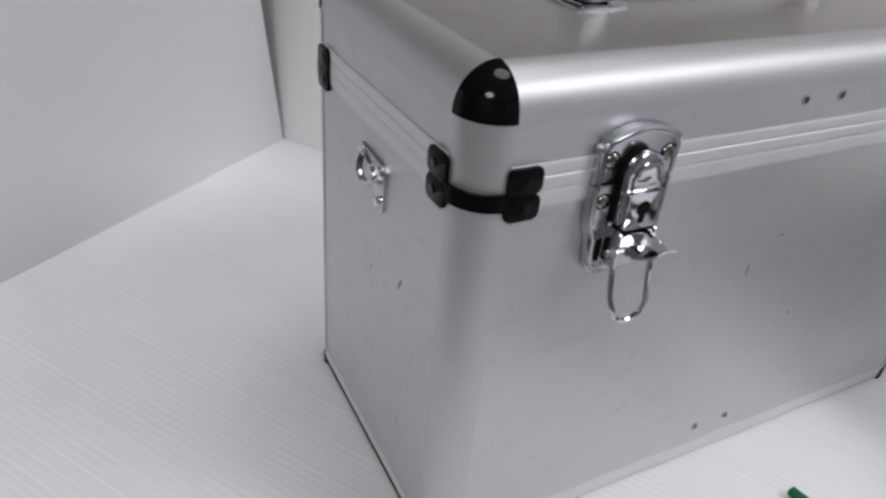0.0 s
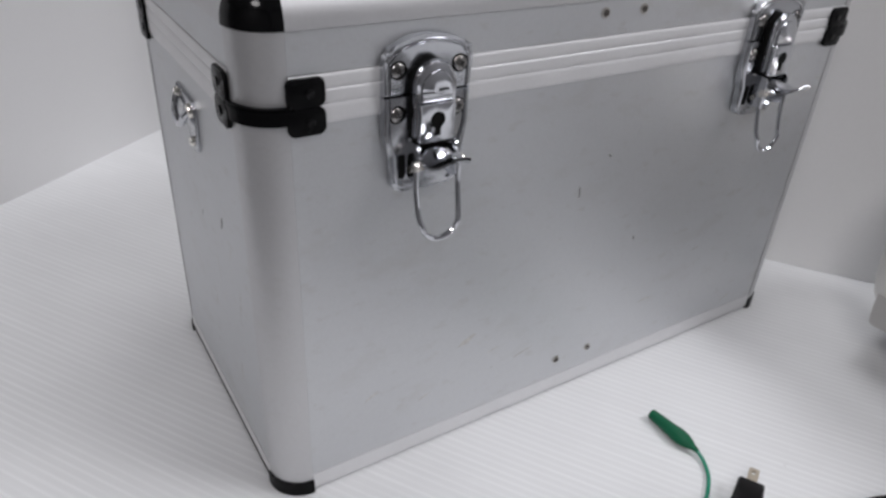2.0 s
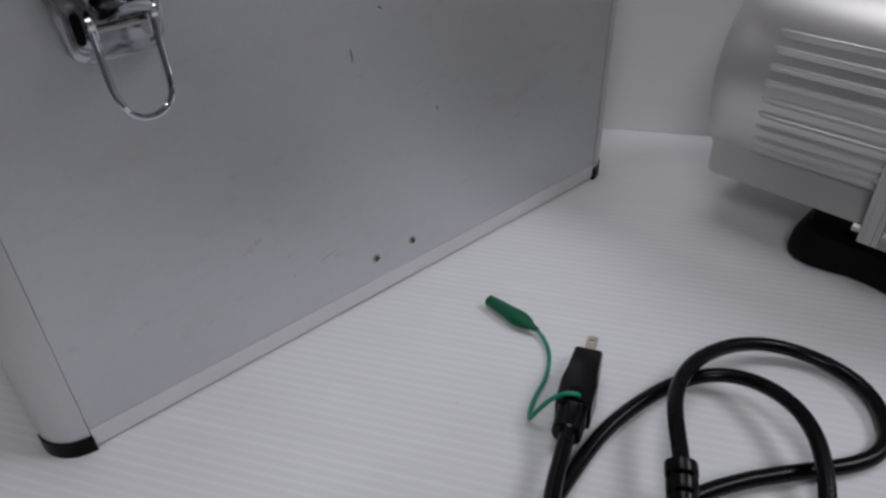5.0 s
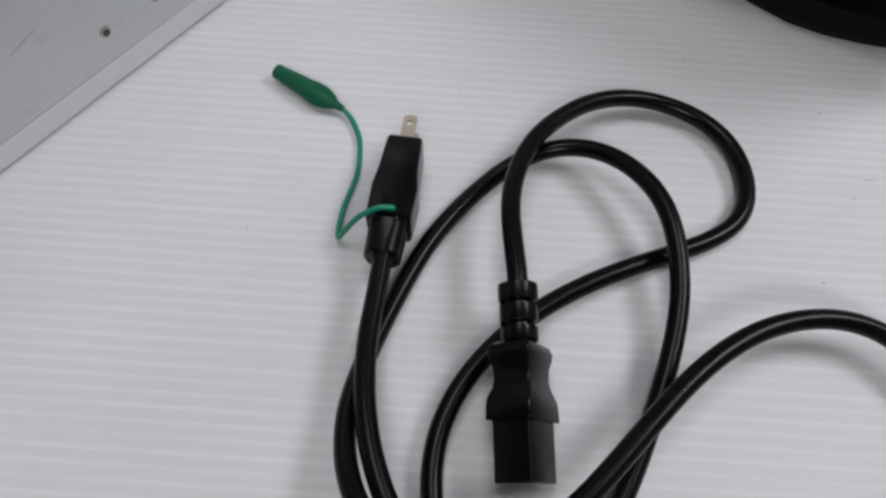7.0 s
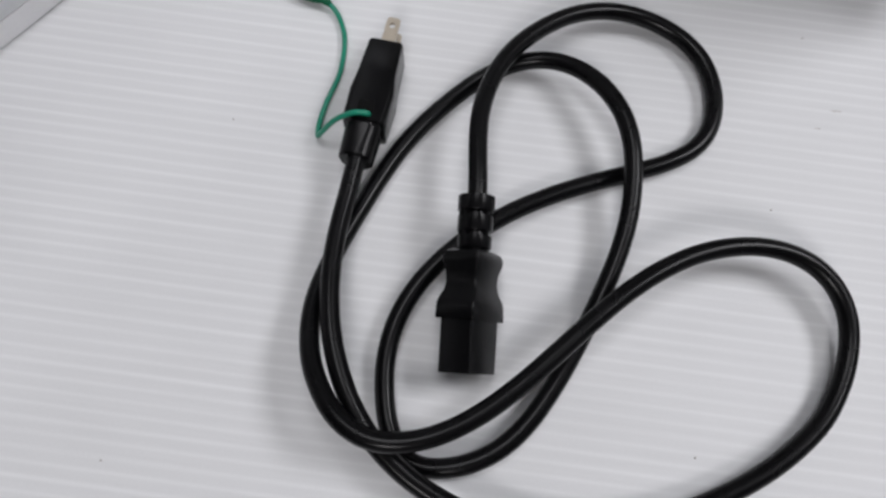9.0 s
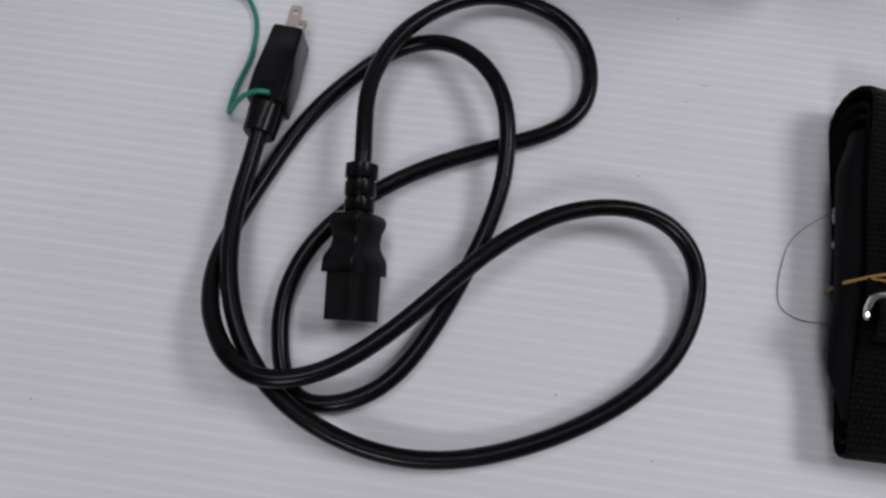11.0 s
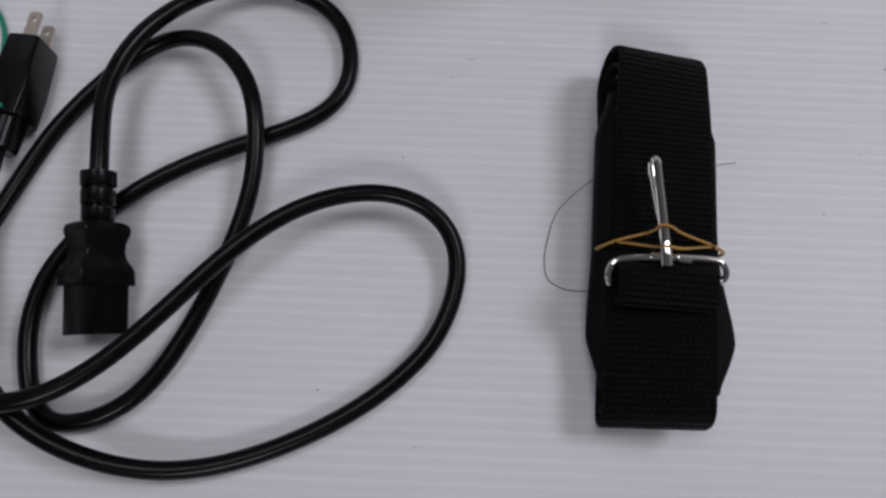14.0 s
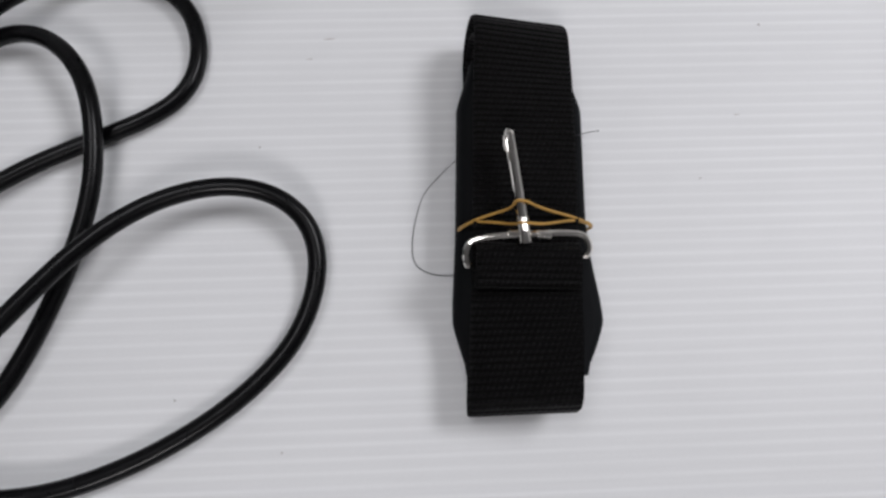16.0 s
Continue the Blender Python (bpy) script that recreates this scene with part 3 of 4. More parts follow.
def strap_bracket():
    """Chrome strap eye on the narrow side."""
    br = new("strap_bracket")
    br.parent = case
    br["label"] = "chrome strap eye riveted to the side"
    FR = pose(0.0006, 0.105, 0.211, 90, 0, -90)  # x towards the front, y up, z out
    bm = bmesh.new()
    prism(bm, [(-0.0165, 0.0155), (0.0155, 0.0140), (0.0178, 0.0110), (0.0178, 0.002), (0.0150, -0.0150), (0.0100, -0.0165)], FR, 0.0022, 0.0007)
    part("bracket_plate", bm, M_PLATED, br)
    for x, y, r in ((0.0125, 0.0085, 0.0042), (-0.0120, 0.0118, 0.0028), (0.0110, -0.0095, 0.0028)):
        bm = bmesh.new()
        disc(bm, FR @ Matrix.Translation((x, y, 0.002)), r, 0.0026, 16, r * 0.45)
        part("rivet", bm, M_NICKEL, br)
    bm = bmesh.new()
    tube(bm, [FR @ v for v in spline([(-0.0125, 0.0105, 0.003), (-0.0105, 0.0040, 0.0055), (-0.0050, -0.0005, 0.0066), (0.0010, -0.0020, 0.0066), (0.0065, 0.0010, 0.0058), (0.0105, 0.0050, 0.0055), (0.0125, 0.0085, 0.0030)], 5)], 0.0021, 10)
    part("strap_ring", bm, M_CHROME, br)


strap_bracket()


def top_handle():
    hd = new("handle")
    hd.parent = case
    hd["label"] = "folding black carrying handle with chrome ends"
    for x in (0.128, 0.313):
        bm = bmesh.new()
        prism(bm, rounded(x - 0.019, 0.086, x + 0.019, 0.120, 0.004), Matrix.Translation((0, 0, H - 0.0008)), 0.0020, 0.0006)
        part("handle_plate", bm, M_CHROME, hd)
        bm = bmesh.new()
        block(bm, (x - 0.011, 0.092, H + 0.001), (x + 0.013, 0.114, H + 0.016), 0.004)
        part("handle_bracket", bm, M_CHROME, hd)
    bm = bmesh.new()
    tube(bm, spline([(0.128, 0.103, H + 0.013), (0.145, 0.106, H + 0.022), (0.180, 0.108, H + 0.026), (0.2205, 0.108, H + 0.027), (0.261, 0.108, H + 0.026), (0.296, 0.106, H + 0.022), (0.313, 0.103, H + 0.013)], 6), 0.009, 14, flat=0.8)
    part("grip", bm, M_BLACKM, hd)


top_handle()

# ---- vacuum pump ----
pump = thing("vacuum_pump", "silver-painted vacuum pump with ribbed motor cowl on a black rubber base", "pump", pose(0.439, -0.097, 0, 0, 0, -86))


def pump_parts():
    CY, CZ, RM = 0.071, 0.108, 0.075
    # cowl: long shell with a rounded end
    bm = bmesh.new()
    rings = []
    for s, r in ((-0.0140, 0.80), (-0.0135, 0.90), (-0.0115, 0.955), (-0.006, 0.985), (0.004, 1.0), (0.105, 1.0)):
        rings.append([(s, CY + RM * r * math.cos(2 * math.pi * j / 64), CZ + RM * r * math.sin(2 * math.pi * j / 64)) for j in range(64)])
    loft(bm, rings)
    part("motor_cowl", bm, M_MOTOR, pump)
    # sloping skirt under the cowl, rounded at the free corner
    bm = bmesh.new()
    slope = Matrix(((1, 0, 0, 0), (0, 0.47, 0.88, 0.0), (0, 0.88, -0.47, 0.0445), (0, 0, 0, 1)))
    prism(bm, arc(0.0015, 0.005, 0.005, 180, 270, 5) + [(0.107, 0.0), (0.107, 0.0235), (-0.0075, 0.0235), (-0.0055, 0.012)], slope, 0.0030, 0.0006)
    part("skirt", bm, M_MOTOR, pump)
    # louvres: each has a narrow ledge above and falls back to the shell below
    for i in range(9):
        a = radians(146.5 + 8.0 * i)
        k, u = Vector((0, math.cos(a), math.sin(a))), Vector((0, math.sin(a), -math.cos(a)))
        base = Vector((0, CY, CZ)) + RM * k
        x0 = 0.0260 - 0.0006 * abs(i - 5)
        bm = bmesh.new()
        rings = []
        for sx, f in ((x0 - 0.0025, 0.15), (x0, 0.7), (x0 + 0.004, 1.0), (0.101, 1.0), (0.104, 0.6)):
            rings.append([base + Vector((sx, 0, 0)) + up * u + (out * f - 0.0008) * k for up, out in ((0.0016, 0.0), (0.0014, 0.0012), (0.0002, 0.0034), (-0.0003, 0.0036), (-0.0008, 0.0034), (-0.0036, 0.0006), (-0.0036, 0.0))])
        loft(bm, rings)
        part("louvre", bm, M_MOTOR, pump)
    # upright strap bar with bolts
    bm = bmesh.new()
    block(bm, (0.1045, -0.007, 0.0355), (0.1170, 0.006, 0.19), 0.0012)
    block(bm, (0.1080, -0.0092, 0.0370), (0.1135, -0.006, 0.19), 0.0008)
    part("clamp_bar", bm, M_ALU, pump)
    for s, r in ((0.0990, 0.0028), (0.1165, 0.0035)):
        bm = bmesh.new()
        disc(bm, pose(s, -0.001, 0.042, 0, 90, 0), r, 0.007, 6, 0.0008)
        part("bolt", bm, M_STEEL, pump)
    bm = bmesh.new()
    disc(bm, pose(0.1225, -0.001, 0.042, 0, 90, 0), 0.0058, 0.0015, 20, 0.0004)
    part("washer", bm, M_RUBBER, pump)
    # smooth housing block and finned oil tank
    bm = bmesh.new()
    block(bm, (0.1175, 0.000, 0.0555), (0.1455, 0.120, 0.19), 0.003)
    part("housing", bm, M_HOUSING, pump)
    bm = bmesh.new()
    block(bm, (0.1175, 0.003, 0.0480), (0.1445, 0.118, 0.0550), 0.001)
    part("flange", bm, M_SHADED_ALU, pump)
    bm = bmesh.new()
    block(bm, (0.1085, 0.004, 0.0290), (0.1400, 0.100, 0.0480), 0.001)
    part("bracket", bm, M_PLATE, pump, "pale grey mounting plate")
    # tank body behind the fins, shaded by its darker colour
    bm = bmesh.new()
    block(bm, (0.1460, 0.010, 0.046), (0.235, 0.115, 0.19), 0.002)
    part("oil_tank", bm, M_SHADED_ALU, pump)
    for i in range(9):
        z = 0.0440 + 0.0145 * i
        bm = bmesh.new()
        block(bm, (0.1480, -0.004, z), (0.235, 0.012, z + 0.0055), 0.0012)
        part("fin", bm, M_ALU, pump)
    # rubber base: bulged end and a long curved sole
    bm = bmesh.new()
    rings = []
    for s, y0, hgt in ((0.0608, 0.016, 0.011), (0.0620, 0.009, 0.0185), (0.0650, 0.0035, 0.0235), (0.0710, -0.001, 0.027), (0.081, -0.003, 0.0285), (0.093, -0.001, 0.027), (0.105, 0.002, 0.026), (0.118, 0.002, 0.0255), (0.135, -0.001, 0.024),
                       (0.150, -0.003, 0.020), (0.168, -0.001, 0.020), (0.187, 0.004, 0.020), (0.200, 0.009, 0.020), (0.220, 0.025, 0.020), (0.235, 0.042, 0.020), (0.245, 0.065, 0.018)):
        rings.append([(s, y0, 0.006), (s, y0 + 0.003, 0.0008), (s, 0.115, 0.0005), (s, 0.115, hgt), (s, y0 + 0.010, hgt), (s, y0 + 0.004, hgt * 0.88), (s, y0 + 0.0008, hgt * 0.6)])
    loft(bm, rings)
    part("rubber_base", bm, M_RUBBER, pump, "thick black rubber foot")
    bm = bmesh.new()
    block(bm, (0.0700, 0.013, 0.018), (0.146, 0.10, 0.0470), 0.004)
    part("foot_block", bm, M_RUBBER, pump)


pump_parts()

# ---- power cord ----
cord = thing("power_cord", "coiled black power cord lying on the white sheet", "cord")
CR = 0.0041
RUN_A = [(0.2005, -0.1685, 0.0167), (0.1858, -0.1768, 0.0164), (0.1716, -0.1848, 0.0170), (0.1585, -0.1937, 0.0181), (0.1467, -0.2037, 0.0192), (0.1362, -0.2150, 0.0199), (0.1274, -0.2277, 0.0199), (0.1207, -0.2416, 0.0189), (0.1167, -0.2567, 0.0171), (0.1160, -0.2731, 0.0148), (0.1186, -0.2904, 0.0124), (0.1246, -0.3081, 0.0101), (0.1342, -0.3254, 0.0082), (0.1478, -0.3413, 0.0068), (0.1649, -0.3555, 0.0060)]
RUN_B = [(0.1840, -0.3677, 0.0056), (0.2040, -0.3774, 0.0057), (0.2238, -0.3838, 0.0059), (0.2423, -0.3865, 0.0063), (0.2589, -0.3846, 0.0069), (0.2731, -0.3795, 0.0081), (0.2839, -0.3718, 0.0100), (0.2904, -0.3619, 0.0122), (0.2924, -0.3504, 0.0145), (0.2900, -0.3382, 0.0166), (0.2833, -0.3260, 0.0185), (0.2728, -0.3148, 0.0202), (0.2593, -0.3052, 0.0215), (0.2431, -0.2978, 0.0225), (0.2251, -0.2926, 0.0231), (0.2060, -0.2891, 0.0234), (0.1868, -0.2863, 0.0237), (0.1685, -0.2832, 0.0243), (0.1519, -0.2790, 0.0252), (0.1377, -0.2732, 0.0262), (0.1266, -0.2658, 0.0269), (0.1189, -0.2571, 0.0272), (0.1151, -0.2472, 0.0266), (0.1151, -0.2366, 0.0253), (0.1184, -0.2258, 0.0230), (0.1242, -0.2152, 0.0201), (0.1325, -0.2058, 0.0166), (0.1431, -0.1978, 0.0131), (0.1560, -0.1916, 0.0097)]
RUN_C = [(0.1710, -0.1865, 0.0070), (0.1874, -0.1821, 0.0052), (0.2048, -0.1782, 0.0043), (0.2228, -0.1756, 0.0041), (0.2407, -0.1754, 0.0043), (0.2578, -0.1773, 0.0050), (0.2732, -0.1810, 0.0065), (0.2858, -0.1871, 0.0086), (0.2949, -0.1955, 0.0110), (0.3000, -0.2062, 0.0137), (0.3012, -0.2185, 0.0163), (0.2988, -0.2314, 0.0184), (0.2930, -0.2441, 0.0195), (0.2838, -0.2556, 0.0191), (0.2714, -0.2659, 0.0171), (0.2566, -0.2749, 0.0142), (0.2393, -0.2818, 0.0112), (0.2202, -0.2871, 0.0088), (0.2004, -0.2914, 0.0073), (0.1812, -0.2944, 0.0064), (0.1635, -0.2955, 0.0060), (0.1484, -0.2934, 0.0058), (0.1361, -0.2879, 0.0057)]
RUN_D = [(0.1270, -0.2804, 0.0055), (0.1216, -0.2722, 0.0052), (0.1211, -0.2635, 0.0047), (0.1254, -0.2541, 0.0044), (0.1334, -0.2446, 0.0045), (0.1441, -0.2355, 0.0053), (0.1573, -0.2286, 0.0065), (0.1728, -0.2249, 0.0077), (0.1904, -0.2247, 0.0084), (0.2092, -0.2277, 0.0085), (0.2284, -0.2336, 0.0080), (0.2472, -0.2421, 0.0071), (0.2649, -0.2522, 0.0060), (0.2812, -0.2626, 0.0050), (0.2959, -0.2715, 0.0045), (0.3095, -0.2768, 0.0043), (0.3222, -0.2770, 0.0045), (0.3339, -0.2723, 0.0048), (0.3441, -0.2638, 0.0052), (0.3513, -0.2527, 0.0055), (0.3540, -0.2396, 0.0062), (0.3519, -0.2257, 0.0075), (0.3455, -0.2124, 0.0097), (0.3349, -0.2012, 0.0126), (0.3204, -0.1930, 0.0158), (0.3030, -0.1882, 0.0189), (0.2842, -0.1869, 0.0218), (0.2649, -0.1904, 0.0240), (0.2456, -0.1994, 0.0254), (0.2266, -0.2144, 0.0258)]
bm = bmesh.new()
run = [Vector(p) for p in RUN_A + RUN_B + RUN_C + RUN_D[:-1]] + [Vector((0.2212, -0.2188, 0.0251)), Vector((0.2120, -0.2258, 0.0232))]
for p in run:
    p.z = max(p.z, CR + 0.0001)
tube(bm, spline(run, 5), CR, 16)
part("cable", bm, M_CORD, cord)


def wall_plug():
    """Two-blade plug lying on its edge; x runs from the cable to the blades."""
    FR = pose(0.2000, -0.1681, 0.0142, 0, 1.5, 28.0) @ pose(0, 0, 0, -2, 0, 0) @ Matrix.Scale(0.955, 4, (1, 0, 0))

    def ring(s, w, h, r):
        return [FR @ Vector((s, y, z)) for y, z in rounded(-w / 2, -h / 2, w / 2, h / 2, r, 4)]

    bm = bmesh.new()
    loft(bm, [ring(-0.001, 0.0135, 0.0135, 0.0060), ring(0.0, 0.0155, 0.0155, 0.0068), ring(0.0150, 0.0160, 0.0170, 0.0060), ring(0.0158, 0.0160, 0.0175, 0.004),
              ring(0.0160, 0.0188, 0.0205, 0.003), ring(0.0320, 0.0200, 0.0198, 0.003), ring(0.0415, 0.0172, 0.0205, 0.002), ring(0.0590, 0.0158, 0.0190, 0.0018), ring(0.0600, 0.0148, 0.0180, 0.0015)])
    pl = part("plug", bm, M_MOULD, cord, "black two-blade plug")
    for z in (-0.0063, 0.0052):
        bm = bmesh.new()
        bz = FR @ Matrix.Translation((0, 0, z - 0.0007))
        prism(bm, [(0.0590, -0.0031), (0.0666, -0.0031), (0.0666, 0.0031), (0.0590, 0.0031)], bz, 0.0014)
        # end of the blade, with a round hole through it
        n, rings = 32, [[], [], [], []]
        for q in range(n):
            a = 2 * math.pi * (q + 0.5) / n
            c, d = math.cos(a), math.sin(a)
            far = min(0.0045 / max(abs(c), 1e-6), 0.0031 / max(abs(d), 1e-6), 0.0066 / (abs(c) + abs(d)))
            for ring, rad, h in zip(rings, (far, far, 0.0015, 0.0015), (0.0, 0.0014, 0.0014, 0.0)):
                ring.append(bm.verts.new(bz @ Vector((0.0711 + rad * c, rad * d, h))))
        for k in range(4):
            for q in range(n):
                bm.faces.new((rings[k][q], rings[k][(q + 1) % n], rings[(k + 1) % 4][(q + 1) % n], rings[(k + 1) % 4][q]))
        part("blade", bm, M_BRASS, pl, "flat metal blade with a hole")
    bm = bmesh.new()
    block(bm, (0.0185, -0.0035, 0.0095), (0.0255, 0.0035, 0.0109), 0.0004, m=FR)
    part("wire_outlet", bm, M_DARK, pl)
    bm = bmesh.new()
    pts = [(0.2170, -0.1610, 0.0235), (0.2160, -0.1604, 0.0252), (0.2125, -0.1560, 0.0250), (0.2070, -0.1500, 0.0190), (0.2018, -0.1454, 0.0095), (0.2006, -0.1430, 0.0045), (0.2055, -0.1388, 0.0026), (0.2150, -0.1340, 0.0030),
           (0.2320, -0.1270, 0.0022), (0.2470, -0.1160, 0.0020), (0.2545, -0.1050, 0.0025), (0.2560, -0.0975, 0.0040)]
    tube(bm, spline(pts, 5), 0.00125, 10)
    part("earth_wire", bm, M_GWIRE, cord, "thin green earth wire")
    # insulated crocodile clip
    bm = bmesh.new()
    G = Matrix.Translation((0.2555, -0.0965, 0.0048)) @ pose(0, 0, 0, 0, 0, 92)

    def gring(s, w, h):
        return [G @ Vector((s, w / 2 * math.cos(2 * math.pi * j / 16), h / 2 * math.sin(2 * math.pi * j / 16))) for j in range(16)]

    loft(bm, [gring(-0.002, 0.0032, 0.0032), gring(0.002, 0.0046, 0.0042), gring(0.0055, 0.0088, 0.0068), gring(0.0105, 0.0120, 0.0086), gring(0.0150, 0.0122, 0.0090), gring(0.0205, 0.0104, 0.0086), gring(0.030, 0.0088, 0.0080), gring(0.0388, 0.0074, 0.0070), gring(0.0393, 0.0064, 0.0058)])
    part("crocodile_clip", bm, M_GREEN, cord, "green vinyl crocodile clip sleeve")


wall_plug()


def appliance_connector():
    FR = pose(0.2183, -0.2209, 0.0245, 0, 9.8, 217.2)
    E1, E2 = (math.cos(radians(58)), -math.sin(radians(58))), (-math.cos(radians(32)), -math.sin(radians(32)))

    def ring(s, a, b, r=0.0016):
        return [FR @ Vector((s * 0.94, u * E1[0] + v * E2[0], u * E1[1] + v * E2[1])) for u, v in rounded(-a / 2, -b / 2, a / 2, b / 2, r * 0.7, 5)]

    bm = bmesh.new()
    loft(bm, [ring(0.0245, 0.017, 0.012), ring(0.0258, 0.0215, 0.0155), ring(0.0282, 0.0228, 0.0170), ring(0.0305, 0.0222, 0.0166), ring(0.0345, 0.0195, 0.0148), ring(0.0390, 0.0190, 0.0142), ring(0.0425, 0.0205, 0.0150),
              ring(0.0465, 0.0255, 0.0170), ring(0.0485, 0.0268, 0.0174), ring(0.0545, 0.0270, 0.0176, 0.0012), ring(0.0548, 0.0266, 0.0172, 0.0010), ring(0.0549, 0.0226, 0.0146, 0.0014), ring(0.0772, 0.0224, 0.0144, 0.0014), ring(0.0775, 0.0218, 0.0138, 0.0012)])
    for v in bm.verts:
        v.co.z = max(v.co.z, 0.0004)
    co = part("connector", bm, M_MOULD, cord, "black three-pin appliance connector", sharp=42)
    for i in range(3):
        s = 0.0002 + 0.0084 * i
        bm = bmesh.new()
        disc(bm, FR @ pose(s, 0, 0, 0, 90, 0), 0.0077 - 0.0003 * i, 0.0066 - 0.0012 * (i == 2), 24, 0.0007)
        part("strain_relief", bm, M_MOULD, co)
        for k in (-1, 1):
            bm = bmesh.new()
            block(bm, (s + 0.0060, k * 0.0012 - 0.0010, -0.0070), (s + 0.0088, k * 0.0012 + 0.0010, 0.0070), 0.0004, m=FR @ pose(0, 0, 0, 90 * (k > 0) + 35, 0, 0))
            part("rib", bm, M_MOULD, co)
    bm = bmesh.new()
    disc(bm, FR @ pose(-0.0005, 0, 0, 0, 90, 0), 0.0052, 0.026, 16)
    part("neck", bm, M_MOULD, co)


appliance_connector()

# ---- rolled shoulder strap ----
strap = thing("shoulder_strap", "rolled black webbing shoulder strap held by a rubber band", "strap", pose(0.3439, -0.4401, 0, 0, 0, 30))


def tipped(x, y, z):
    """The roll lies twisted: its thin end sits higher on the -y side, its full end on the other."""
    u, w = min(1.0, max(0.0, (-0.020 - x) / 0.045)), min(1.0, max(0.0, (x - 0.015) / 0.055))
    return z + (0.18 * w * w - 0.28 * (3 * u * u - 2 * u ** 3)) * y * min(1.0, z / 0.026)


def drift(x, k=0.0):
    u, w = min(1.0, max(0.0, (-0.030 - x) / 0.055)), min(1.0, max(0.0, (x - 0.015) / 0.065))
    return k + 0.0010 * u + 0.0010 * w


def band_mesh(path, w, thick, uv_ribs, closed=False, sway=None):
    """A flat strap of width w along a path in x and z."""
    bm = bmesh.new()
    uvl = bm.loops.layers.uv.new("UVMap")
    n = len(path)
    rows, run = [], 0.0
    for i, p in enumerate(path):
        p = Vector((p[0], 0, p[1]))
        a = Vector((path[i - 1][0], 0, path[i - 1][1])) if i or closed else p
        b = Vector((path[(i + 1) % n][0], 0, path[(i + 1) % n][1])) if i < n - 1 or closed else p
        d = (b - a).normalized()
        nrm = Vector((d.z, 0, -d.x))
        if i:
            run += (p - Vector((path[i - 1][0], 0, path[i - 1][1]))).length
        off = sway(p.x) if sway else 0.0
        outer, inner = p - nrm * thick / 2, p + nrm * thick / 2
        ys = (-w / 2, -w * 0.47, -w * 0.25, 0, w * 0.25, w * 0.47, w / 2)
        hs = (0.35, 0.0, 0, 0, 0, 0.0, 0.35)
        rows.append(([bm.verts.new(outer + nrm * thick * hh + Vector((0, y + off, 0))) for y, hh in zip(ys, hs)],
                     [bm.verts.new(inner - nrm * thick * hh + Vector((0, y + off, 0))) for y, hh in zip(ys, hs)], run))
    if closed:
        for v in bm.verts:
            v.co.z = tipped(*v.co)
            full = min(1.0, max(0.0, (v.co.x - 0.010) / 0.060))
            v.co.y += full * (0.0030 * (1 - v.co.z / 0.031) - 0.0008)
            v.co.x -= 0.05 * v.co.y * min(1.0, max(0.0, (-0.055 - v.co.x) / 0.03))
    for i in range(n if closed else n - 1):
        a, b = rows[i], rows[(i + 1) % n]
        ub = b[2] if i < n - 1 else run + 0.002
        for j in range(6):
            for k in (0, 1):
                f = bm.faces.new((a[k][j], a[k][j + 1], b[k][j + 1], b[k][j]))
                for lp, uu in zip(f.loops, ((a[2], j), (a[2], j + 1), (ub, j + 1), (ub, j))):
                    lp[uvl].uv = (uu[0] * uv_ribs, uu[1] / 6)
        for j in (0, 6):
            bm.faces.new((a[0][j], a[1][j], b[1][j], b[0][j]))
    if not closed:
        for r in (rows[0], rows[-1]):
            for j in range(6):
                bm.faces.new((r[0][j], r[0][j + 1], r[1][j + 1], r[1][j]))
    return bm


def racetrack(x0, x1, z0, z1, zb, z0b, n=8):
    """Side view of a wound strap: a full fold at x1, a tighter one at x0, held up between z0b and zb."""
    r, rl = (z1 - z0) / 2, (zb - z0b) / 2
    top, bot = [], []
    for i in range(1, 24):
        u = i / 24
        k, q = max(0.0, (u - 0.55) / 0.45), max(0.0, 1 - u / 0.5)
        top.append((x1 - r + (x0 + rl - x1 + r) * u, z1 + (zb - z1) * (3 * k * k - 2 * k ** 3)))
        bot.append((x0 + rl + (x1 - r - x0 - rl) * u, z0 + (z0b - z0) * (3 * q * q - 2 * q ** 3)))
    return arc(x1 - r, (z0 + z1) / 2, r, -90, 90, n) + top + arc(x0 + rl, (z0b + zb) / 2, rl, 90, 270, n) + bot


